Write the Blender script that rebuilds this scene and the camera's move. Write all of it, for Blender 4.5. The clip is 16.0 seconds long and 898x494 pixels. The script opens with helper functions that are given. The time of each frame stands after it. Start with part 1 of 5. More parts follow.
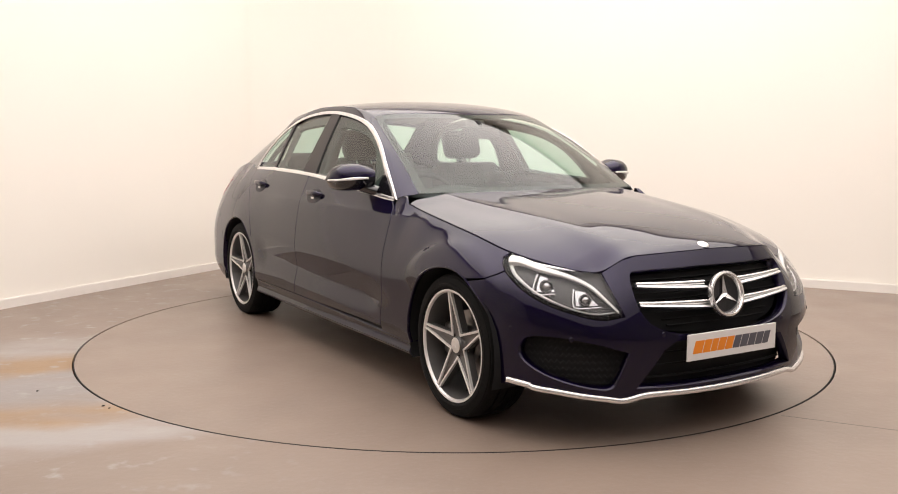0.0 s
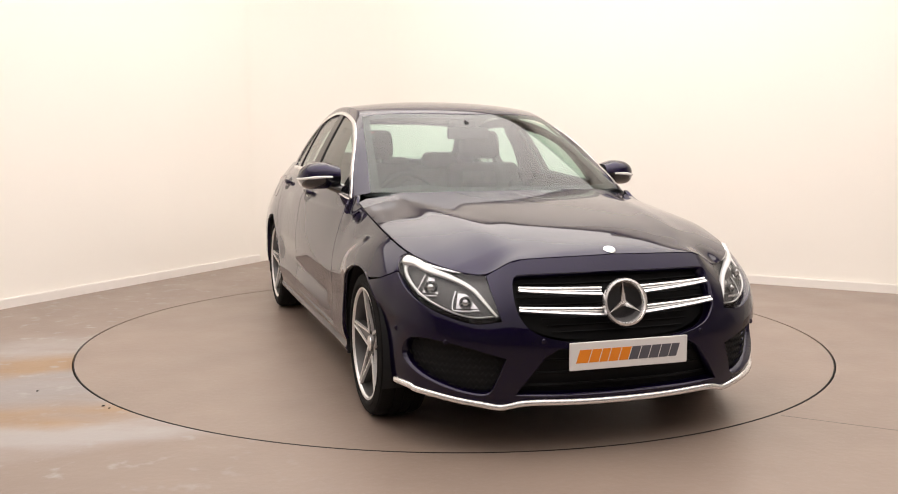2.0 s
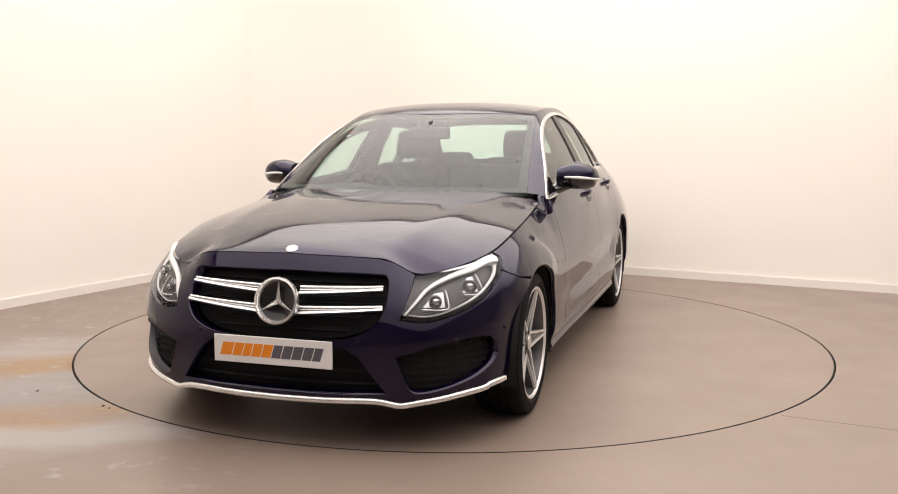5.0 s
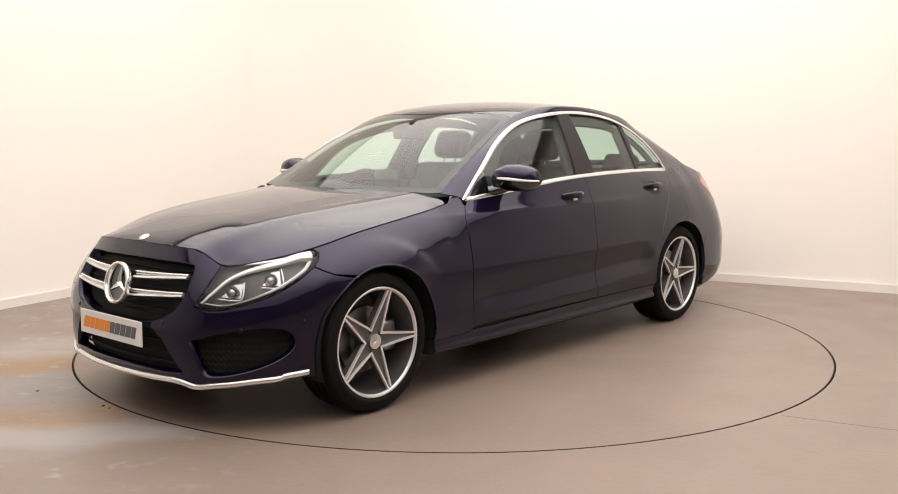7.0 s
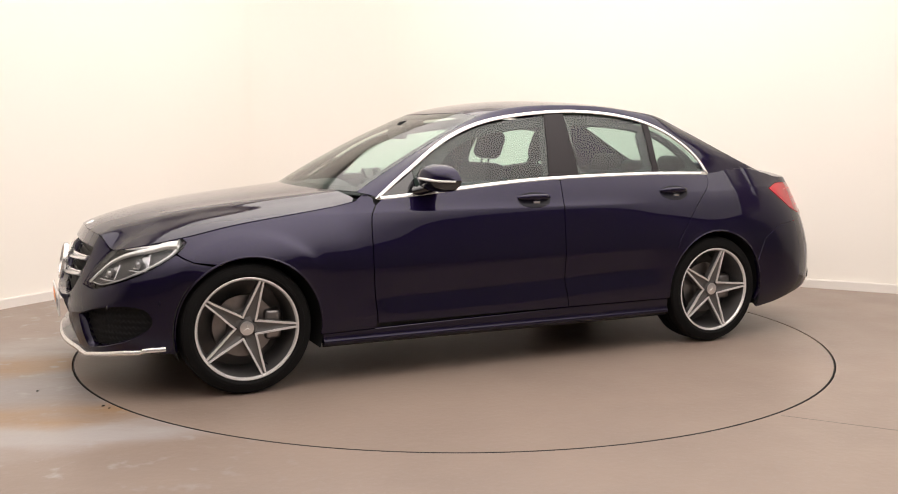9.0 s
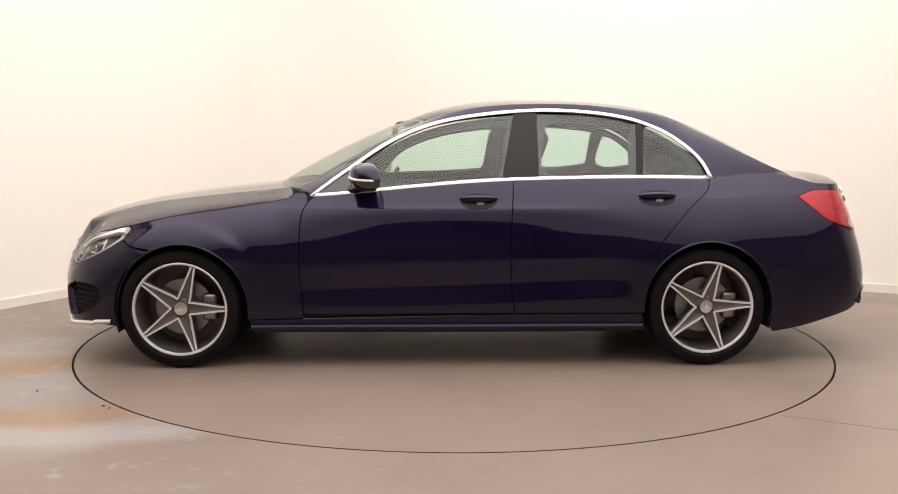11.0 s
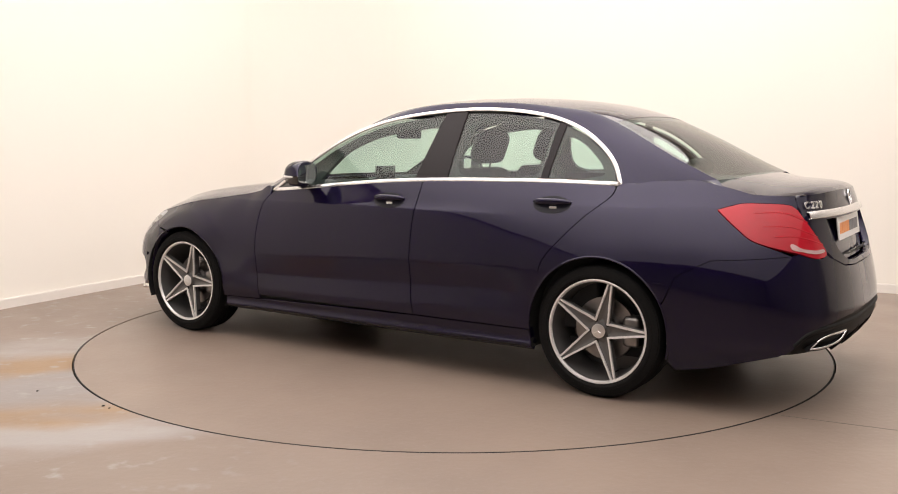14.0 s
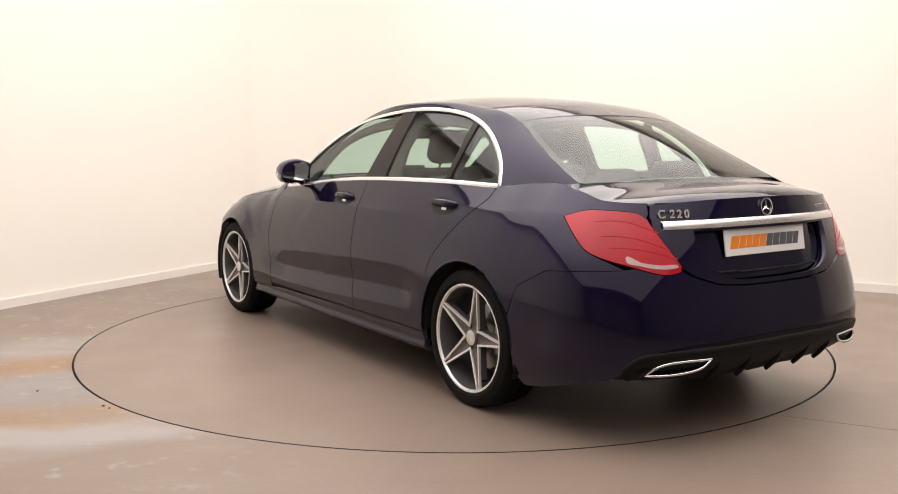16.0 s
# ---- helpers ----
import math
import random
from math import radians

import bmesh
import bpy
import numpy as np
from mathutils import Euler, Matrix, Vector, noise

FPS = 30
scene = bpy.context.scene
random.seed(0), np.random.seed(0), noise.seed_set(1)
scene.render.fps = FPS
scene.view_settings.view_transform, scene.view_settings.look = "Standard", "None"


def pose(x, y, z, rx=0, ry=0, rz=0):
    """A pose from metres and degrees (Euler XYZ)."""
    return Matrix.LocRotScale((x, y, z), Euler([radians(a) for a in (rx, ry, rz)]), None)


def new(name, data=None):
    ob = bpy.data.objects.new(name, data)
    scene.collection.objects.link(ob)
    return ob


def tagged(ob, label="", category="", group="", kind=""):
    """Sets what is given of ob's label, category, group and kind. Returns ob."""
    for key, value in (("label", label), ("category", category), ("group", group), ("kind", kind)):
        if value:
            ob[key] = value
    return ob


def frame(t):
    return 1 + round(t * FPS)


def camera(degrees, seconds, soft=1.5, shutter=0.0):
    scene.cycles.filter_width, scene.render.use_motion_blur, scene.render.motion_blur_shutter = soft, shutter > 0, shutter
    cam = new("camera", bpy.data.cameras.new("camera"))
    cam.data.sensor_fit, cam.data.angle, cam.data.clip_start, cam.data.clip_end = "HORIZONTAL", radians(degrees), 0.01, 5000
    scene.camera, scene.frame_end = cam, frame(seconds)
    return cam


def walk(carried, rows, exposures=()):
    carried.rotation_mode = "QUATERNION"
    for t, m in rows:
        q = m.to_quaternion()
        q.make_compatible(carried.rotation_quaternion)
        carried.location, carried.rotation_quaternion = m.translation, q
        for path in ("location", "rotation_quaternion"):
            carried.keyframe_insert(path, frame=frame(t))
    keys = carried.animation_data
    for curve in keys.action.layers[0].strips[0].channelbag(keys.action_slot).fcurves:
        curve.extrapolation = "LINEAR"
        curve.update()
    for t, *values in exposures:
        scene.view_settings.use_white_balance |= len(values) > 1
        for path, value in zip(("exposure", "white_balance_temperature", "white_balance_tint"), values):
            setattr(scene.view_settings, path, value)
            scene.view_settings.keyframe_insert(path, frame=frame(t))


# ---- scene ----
from mathutils.geometry import delaunay_2d_cdt

# ---------------------------------------------------------------- camera
cam = camera(50.98, 16.0, soft=1.0)
EYE, PITCH, YAW, ROLL = (0.0, -5.841, 1.251), -6.80, 0.276, 0.097
VIEW = pose(*EYE, 90 + PITCH, 0, YAW) @ pose(0, 0, 0, 0, 0, ROLL)
walk(cam, [(0.0, VIEW), (16.0, VIEW)])

# the turn of the table: seconds, degrees
TURN = [(0.0, -58.7), (0.5, -59.5), (1.0, -61.99), (1.5, -65.79), (2.0, -71.52), (2.5, -77.28), (3.0, -83.49), (3.5, -89.25), (4.0, -95.39),
        (4.5, -101.09), (5.0, -107.31), (5.2, -109.63), (6.2, -121.4), (7.3, -134.38), (7.5, -136.73), (8.0, -142.82), (8.5, -148.51), (9.0, -154.66),
        (9.2, -156.91), (10.2, -168.7), (11.3, -181.39), (11.5, -183.74), (12.0, -189.53), (12.5, -195.07), (13.0, -201.01), (13.5, -206.52),
        (14.0, -212.61), (14.5, -218.14), (15.0, -224.1), (15.5, -229.66), (16.0, -235.66)]
OFFSET = (0.071, -0.035)
TABLE_R = 2.233

# ---------------------------------------------------------------- light
scene.view_settings.exposure = 0.0
world = bpy.data.worlds.new("world")
scene.world = world
world.use_nodes = True
world.node_tree.nodes["Background"].inputs[0].default_value = (0.9, 0.95, 1.0, 1)
world.node_tree.nodes["Background"].inputs[1].default_value = 0.02
FILL_STRENGTH = 3.75          # strength of the added glow under the ceiling


# ---------------------------------------------------------------- materials
def material(name, colour, rough=0.5, metal=0.0, coat=0.0, noise_amount=0.0, noise_scale=8.0, bump=0.0, bump_scale=60.0, coat_rough=0.03, second=None, coat_ior=1.5, spec=0.5):
    m = bpy.data.materials.new(name)
    m.use_nodes = True
    nt = m.node_tree
    b = nt.nodes["Principled BSDF"]
    b.inputs["Base Color"].default_value = (*colour, 1)
    b.inputs["Roughness"].default_value = rough
    b.inputs["Metallic"].default_value = metal
    b.inputs["Coat Weight"].default_value = coat
    b.inputs["Coat Roughness"].default_value = coat_rough
    b.inputs["Coat IOR"].default_value = coat_ior
    b.inputs["Specular IOR Level"].default_value = spec
    tc = nt.nodes.new("ShaderNodeTexCoord")
    if noise_amount:
        n = nt.nodes.new("ShaderNodeTexNoise")
        n.inputs["Scale"].default_value = noise_scale
        n.inputs["Detail"].default_value = 6
        nt.links.new(tc.outputs["Object"], n.inputs["Vector"])
        mix = nt.nodes.new("ShaderNodeMix")
        mix.data_type = "RGBA"
        c2 = second or tuple(max(0, c * (1 - noise_amount)) for c in colour)
        mix.inputs[6].default_value = (*colour, 1)
        mix.inputs[7].default_value = (*c2, 1)
        nt.links.new(n.outputs["Fac"], mix.inputs[0])
        nt.links.new(mix.outputs[2], b.inputs["Base Color"])
    if bump:
        n2 = nt.nodes.new("ShaderNodeTexNoise")
        n2.inputs["Scale"].default_value = bump_scale
        n2.inputs["Detail"].default_value = 4
        nt.links.new(tc.outputs["Object"], n2.inputs["Vector"])
        bp = nt.nodes.new("ShaderNodeBump")
        bp.inputs["Strength"].default_value = bump
        bp.inputs["Distance"].default_value = 0.01
        nt.links.new(n2.outputs["Fac"], bp.inputs["Height"])
        nt.links.new(bp.outputs[0], b.inputs["Normal"])
    return m


def glass_material(name, tint, rough=0.0, low=0.06):
    m = bpy.data.materials.new(name)
    m.use_nodes = True
    nt = m.node_tree
    nt.nodes.clear()
    out = nt.nodes.new("ShaderNodeOutputMaterial")
    tr = nt.nodes.new("ShaderNodeBsdfTransparent")
    tr.inputs[0].default_value = (*tint, 1)
    gl = nt.nodes.new("ShaderNodeBsdfGlossy")
    gl.inputs["Roughness"].default_value = rough
    lw = nt.nodes.new("ShaderNodeLayerWeight")
    lw.inputs["Blend"].default_value = 0.5
    pw = nt.nodes.new("ShaderNodeMath")
    pw.operation = "POWER"
    pw.inputs[1].default_value = 4.5
    nt.links.new(lw.outputs["Facing"], pw.inputs[0])
    fr = nt.nodes.new("ShaderNodeMath")
    fr.operation = "MULTIPLY_ADD"
    fr.inputs[1].default_value, fr.inputs[2].default_value = 0.85, low
    nt.links.new(pw.outputs[0], fr.inputs[0])
    mx = nt.nodes.new("ShaderNodeMixShader")
    nt.links.new(fr.outputs[0], mx.inputs[0])
    nt.links.new(tr.outputs[0], mx.inputs[1])
    nt.links.new(gl.outputs[0], mx.inputs[2])
    nt.links.new(mx.outputs[0], out.inputs[0])
    return m


def glow_material(name, colour, strength, reach, rest):
    """The glow of an added sheet, brightest over its middle and dimming smoothly within reach to the share rest."""
    m = bpy.data.materials.new(name)
    m.use_nodes = True
    nt = m.node_tree
    b = nt.nodes["Principled BSDF"]
    b.inputs["Base Color"].default_value = (0.8, 0.8, 0.8, 1)
    b.inputs["Emission Color"].default_value = (*colour, 1)
    tc = nt.nodes.new("ShaderNodeTexCoord")
    ln = nt.nodes.new("ShaderNodeVectorMath")
    ln.operation = "LENGTH"
    nt.links.new(tc.outputs["Object"], ln.inputs[0])
    r = nt.nodes.new("ShaderNodeMapRange")
    r.interpolation_type = "SMOOTHSTEP"
    for key, v in (("From Min", 0.0), ("From Max", reach), ("To Min", strength), ("To Max", strength * rest)):
        r.inputs[key].default_value = v
    nt.links.new(ln.outputs["Value"], r.inputs["Value"])
    nt.links.new(r.outputs[0], b.inputs["Emission Strength"])
    return m


M_PAINT = material("navy_metallic_paint", (0.0078, 0.0042, 0.0290), 0.36, 0.70, 1.0, 0.35, 900.0, coat_rough=0.012, coat_ior=1.44, spec=0.08)
M_PAINT.node_tree.nodes["Principled BSDF"].inputs["Specular Tint"].default_value = (0.22, 0.16, 0.35, 1)
M_BLACK = material("black_plastic", (0.008, 0.008, 0.0085), 0.55, spec=0.15)
M_GLOSSBLACK = material("gloss_black", (0.006, 0.006, 0.008), 0.12, coat=1.0)
# near-black for black parts, and for shade painted behind the shut gaps
M_DARK = material("dark_cavity", (0.006, 0.006, 0.007), 0.85)
M_PILLAR = material("pillar_film", (0.010, 0.0065, 0.008), 0.30, spec=0.22)
# body paint of the handle scoops with the hollow's shade put into the colour
M_SCOOP = material("shaded_scoop", (0.004, 0.0035, 0.010), 0.35, spec=0.25)
M_CHROME = material("chrome", (0.86, 0.86, 0.87), 0.13, 1.0)
M_SILVER = material("bright_silver_trim", (0.82, 0.81, 0.80), 0.22, 0.8)
M_SATIN = material("satin_silver", (0.80, 0.80, 0.80), 0.28, 1.0)
M_RUBBER = material("tyre_rubber", (0.0055, 0.0052, 0.0052), 0.8, spec=0.2, noise_amount=0.4, noise_scale=14, bump=0.2, bump_scale=90)
M_RIMGREY = material("grey_painted_alloy", (0.12, 0.115, 0.113), 0.38, 0.45)
M_RIMCUT = material("machined_alloy", (0.78, 0.76, 0.75), 0.33, 0.45)
M_DISC = material("brake_disc_steel", (0.36, 0.34, 0.33), 0.38, 1.0, noise_amount=0.4, noise_scale=20)
M_GLASS = glass_material("green_tinted_glass", (0.70, 0.86, 0.80), low=0.06)
M_LENS = glass_material("clear_lens", (0.95, 0.96, 0.97), low=0.03)
M_REDLENS = material("red_lamp_lens", (0.52, 0.005, 0.020), 0.22, coat=1.0, noise_amount=0.55, noise_scale=5, coat_ior=1.40, spec=0.15)
M_REDDARK = material("dark_red_lens", (0.42, 0.004, 0.014), 0.45, spec=0.2)
M_WHITELENS = material("white_lamp_lens", (0.50, 0.32, 0.32), 0.2, coat=1.0, bump=0.3, bump_scale=120)
M_REFLECTOR = material("lamp_reflector", (0.55, 0.55, 0.56), 0.22, 0.9)
M_LAMPGREY = material("lamp_bezel_grey", (0.06, 0.058, 0.057), 0.35, 0.3)
M_LED = material("light_guide", (0.80, 0.79, 0.77), 0.25, coat=1.0)
M_SEAT = material("black_leather", (0.011, 0.011, 0.012), 0.55, spec=0.3, noise_amount=0.3, noise_scale=30, bump=0.2, bump_scale=120)
M_TRIM = material("grey_interior_trim", (0.024, 0.024, 0.025), 0.75, spec=0.3)
M_LINER = material("pale_headlining", (0.20, 0.195, 0.185), 0.9)
M_LINING = material("dark_frame_lining", (0.035, 0.036, 0.036), 0.8)
M_PLATE = material("white_plate", (0.80, 0.79, 0.78), 0.3, coat=0.5)
M_ORANGE = material("orange_print", (0.85, 0.26, 0.015), 0.4)
M_GREYPRINT = material("grey_print", (0.10, 0.10, 0.12), 0.4)
M_STICKER = material("red_sticker", (0.6, 0.05, 0.05), 0.5)
M_WALL = material("cream_wall_paint", (0.89, 0.85, 0.78), 0.75, noise_amount=0.03, noise_scale=1.2, bump=0.06, bump_scale=160)
M_SKIRT = material("white_gloss_paint", (0.84, 0.80, 0.75), 0.4, noise_amount=0.05, noise_scale=6)
M_CEIL = material("ceiling_paint", (0.76, 0.70, 0.655), 0.85, noise_amount=0.05, noise_scale=2)
# for unseen walls only, the dimness of their end is put into the colour
M_SHADE = material("unlit_wall_shade", (0.28, 0.265, 0.255), 0.7, noise_amount=0.2, noise_scale=1.5)
M_FILL = glow_material("fill_cloth_glow", (1.0, 0.925, 0.886), FILL_STRENGTH, 6.8, 0.17)
M_ALU = material("white_fill_frame", (0.7, 0.7, 0.7), 0.4)


def floor_material(name, worn):
    m = bpy.data.materials.new(name)
    m.use_nodes = True
    nt = m.node_tree
    b = nt.nodes["Principled BSDF"]
    tc = nt.nodes.new("ShaderNodeTexCoord")

    def noise_node(scale, detail, stretch=None):
        n = nt.nodes.new("ShaderNodeTexNoise")
        n.inputs["Scale"].default_value = scale
        n.inputs["Detail"].default_value = detail
        if stretch:
            mp = nt.nodes.new("ShaderNodeMapping")
            mp.inputs["Rotation"].default_value = (0, 0, stretch[0])
            mp.inputs["Scale"].default_value = stretch[1]
            nt.links.new(tc.outputs["Object"], mp.inputs["Vector"])
            nt.links.new(mp.outputs[0], n.inputs["Vector"])
        else:
            nt.links.new(tc.outputs["Object"], n.inputs["Vector"])
        return n.outputs["Fac"]

    def ramp(src, lo, hi):
        r = nt.nodes.new("ShaderNodeMapRange")
        r.inputs["From Min"].default_value, r.inputs["From Max"].default_value = lo, hi
        nt.links.new(src, r.inputs["Value"])
        return r.outputs[0]

    def mix(fac, a, c):
        x = nt.nodes.new("ShaderNodeMix")
        x.data_type = "RGBA"
        nt.links.new(fac, x.inputs[0])
        if isinstance(a, tuple):
            x.inputs[6].default_value = (*a, 1)
        else:
            nt.links.new(a, x.inputs[6])
        x.inputs[7].default_value = (*c, 1)
        return x.outputs[2]

    def times(a, c):
        x = nt.nodes.new("ShaderNodeMath")
        x.operation = "MULTIPLY"
        nt.links.new(a, x.inputs[0])
        nt.links.new(c, x.inputs[1])
        return x.outputs[0]

    col = mix(ramp(noise_node(1.3, 8), 0.35, 0.7), (0.245, 0.188, 0.152), (0.212, 0.163, 0.133))
    col = mix(ramp(noise_node(45, 3), 0.55, 0.8), col, (0.24, 0.195, 0.165))
    if worn:
        # a worn patch beside the table: slanting rusty and grey-blue bands with ragged borders
        sep = nt.nodes.new("ShaderNodeSeparateXYZ")
        nt.links.new(tc.outputs["Object"], sep.inputs[0])

        def madd(a, k, c):
            x = nt.nodes.new("ShaderNodeMath")
            x.operation = "MULTIPLY_ADD"
            nt.links.new(a, x.inputs[0])
            x.inputs[1].default_value = k
            if isinstance(c, float):
                x.inputs[2].default_value = c
            else:
                nt.links.new(c, x.inputs[2])
            return x.outputs[0]
        across = madd(sep.outputs[0], -0.38, sep.outputs[1])
        across = madd(noise_node(1.6, 7), 0.55, across)
        across = madd(across, 1 / 3, (2.0 - 0.275) / 3)
        bands = nt.nodes.new("ShaderNodeValToRGB")
        el = bands.color_ramp.elements
        plain, pale, rust, blue = (0.215, 0.165, 0.135), (0.30, 0.275, 0.262), (0.265, 0.168, 0.090), (0.235, 0.212, 0.205)
        el[0].position, el[0].color = 0.09, (*plain, 1)
        el[1].position, el[1].color = 0.96, (*plain, 1)
        for at, c in ((0.17, pale), (0.24, pale), (0.285, rust), (0.34, rust), (0.42, blue), (0.57, blue), (0.63, rust), (0.72, rust), (0.80, pale), (0.86, pale)):
            e = el.new(at)
            e.color = (*c, 1)
        nt.links.new(across, bands.inputs[0])
        streak = noise_node(1.4, 8, (0.36, (0.7, 2.6, 1)))
        mask = times(ramp(sep.outputs[0], -0.35, -1.25), ramp(streak, 0.28, 0.52))
        x = nt.nodes.new("ShaderNodeMix")
        x.data_type = "RGBA"
        nt.links.new(mask, x.inputs[0])
        nt.links.new(col, x.inputs[6])
        nt.links.new(bands.outputs[0], x.inputs[7])
        col = mix(times(mask, ramp(noise_node(9.0, 6), 0.58, 0.72)), x.outputs[2], (0.30, 0.28, 0.27))
    nt.links.new(col, b.inputs["Base Color"])
    rr = nt.nodes.new("ShaderNodeMapRange")
    rr.inputs["To Min"].default_value, rr.inputs["To Max"].default_value = 0.30, 0.48
    nt.links.new(noise_node(3.0, 6), rr.inputs["Value"])
    nt.links.new(rr.outputs[0], b.inputs["Roughness"])
    bp = nt.nodes.new("ShaderNodeBump")
    bp.inputs["Strength"].default_value, bp.inputs["Distance"].default_value = 0.12, 0.01
    nt.links.new(noise_node(28, 5), bp.inputs["Height"])
    nt.links.new(bp.outputs[0], b.inputs["Normal"])
    return m


M_FLOOR = floor_material("painted_concrete_floor", True)
M_TABLE = floor_material("painted_turntable", False)


# ---------------------------------------------------------------- mesh helpers
def part(name, bm, mat, parent=None, label=""):
    """Links a bmesh as one mesh object under a thing or under a part."""
    me = bpy.data.meshes.new(name)
    bm.to_mesh(me)
    bm.free()
    return part_mesh(name, me, mat, parent, label)


def part_mesh(name, me, mat, parent=None, label=""):
    for m in (mat if isinstance(mat, (list, tuple)) else [mat]):
        if len(me.materials) < len(mat if isinstance(mat, (list, tuple)) else [mat]):
            me.materials.append(m)
    ob = new(name, me)
    if parent is not None:
        ob.parent = parent
    if label:
        ob["label"] = label
    return ob


def cubic(ts, vs):
    """A natural cubic spline through the values vs at ts."""
    ts, vs = np.array(ts, float), np.array(vs, float)
    flat = vs.ndim == 1
    vs = vs.reshape(len(ts), -1)
    n, h = len(ts), np.diff(ts)
    a, r = np.eye(n), np.zeros((n, vs.shape[1]))
    for i in range(1, n - 1):
        a[i, i - 1], a[i, i], a[i, i + 1] = h[i - 1], 2 * (h[i - 1] + h[i]), h[i]
        r[i] = 6 * ((vs[i + 1] - vs[i]) / h[i] - (vs[i] - vs[i - 1]) / h[i - 1])
    m2 = np.linalg.solve(a, r)

    def f(t):
        t = np.atleast_1d(np.asarray(t, float))
        k = np.clip(np.searchsorted(ts, t) - 1, 0, n - 2)
        d, e, hh = t - ts[k], ts[k + 1] - t, h[k]
        d, e, hh = d[:, None], e[:, None], hh[:, None]
        out = (m2[k] * e ** 3 + m2[k + 1] * d ** 3) / (6 * hh) + (vs[k] / hh - m2[k] * hh / 6) * e + (vs[k + 1] / hh - m2[k + 1] * hh / 6) * d
        return out[:, 0] if flat else out
    return f


def gentle(pairs):
    """A shape-keeping cubic through (t, v) pairs, flat outside them."""
    ts, vs = np.array([p[0] for p in pairs], float), np.array([p[1] for p in pairs], float)
    if ts[0] > ts[-1]:
        ts, vs = ts[::-1], vs[::-1]
    h, d = np.diff(ts), np.diff(vs) / np.diff(ts)
    m = np.zeros(len(ts))
    for i in range(1, len(ts) - 1):
        if d[i - 1] * d[i] > 0:
            w1, w2 = 2 * h[i] + h[i - 1], h[i] + 2 * h[i - 1]
            m[i] = (w1 + w2) / (w1 / d[i - 1] + w2 / d[i])
    m[0], m[-1] = d[0], d[-1]

    def f(t):
        t = np.clip(np.atleast_1d(np.asarray(t, float)), ts[0], ts[-1])
        k = np.clip(np.searchsorted(ts, t) - 1, 0, len(ts) - 2)
        u = (t - ts[k]) / h[k]
        return (2 * u ** 3 - 3 * u ** 2 + 1) * vs[k] + (u ** 3 - 2 * u ** 2 + u) * h[k] * m[k] + (3 * u ** 2 - 2 * u ** 3) * vs[k + 1] + (u ** 3 - u ** 2) * h[k] * m[k + 1]
    return f


def rounded(pts, n=6, closed=True):
    """A smooth line through pts; a point given twice is a corner."""
    out, k = [], len(pts)
    rng = range(k if closed else k - 1)
    for i in rng:
        p1, p2 = np.array(pts[i], float), np.array(pts[(i + 1) % k], float)
        if np.allclose(p1, p2):
            continue
        p0 = np.array(pts[i - 1] if closed or i > 0 else pts[i], float)
        p3 = np.array(pts[(i + 2) % k] if closed or i + 2 < k else pts[(i + 1) % k], float)
        l = np.linalg.norm(p2 - p1)
        t1 = (p2 - p0) / max(np.linalg.norm(p2 - p0), 1e-9) * l if not np.allclose(p0, p1) else (p2 - p1)
        t2 = (p3 - p1) / max(np.linalg.norm(p3 - p1), 1e-9) * l if not np.allclose(p3, p2) else (p2 - p1)
        for u in np.arange(n) / n:
            out.append((2 * u ** 3 - 3 * u ** 2 + 1) * p1 + (u ** 3 - 2 * u ** 2 + u) * t1 + (3 * u ** 2 - 2 * u ** 3) * p2 + (u ** 3 - u ** 2) * t2)
    if not closed:
        out.append(np.array(pts[-1], float))
    return [tuple(p) for p in out]


def inside(poly, q):
    x, y = q[:, 0], q[:, 1]
    hit = np.zeros(len(q), bool)
    p = np.array(poly)
    for a, b in zip(p, np.roll(p, -1, 0)):
        if a[1] == b[1]:
            continue
        c = ((a[1] > y) != (b[1] > y)) & (x < (b[0] - a[0]) * (y - a[1]) / (b[1] - a[1]) + a[0])
        hit ^= c
    return hit


def resampled(poly, step):
    out = []
    for a, b in zip(poly, list(poly[1:]) + [poly[0]]):
        a, b = np.array(a), np.array(b)
        n = max(1, int(np.ceil(np.linalg.norm(b - a) / step)))
        out += [a + (b - a) * i / n for i in range(n)]
    keep = [out[0]]
    for p in out[1:]:
        if np.linalg.norm(p - keep[-1]) > 1e-4:
            keep.append(p)
    if np.linalg.norm(keep[0] - keep[-1]) < 1e-4:
        keep.pop()
    return keep


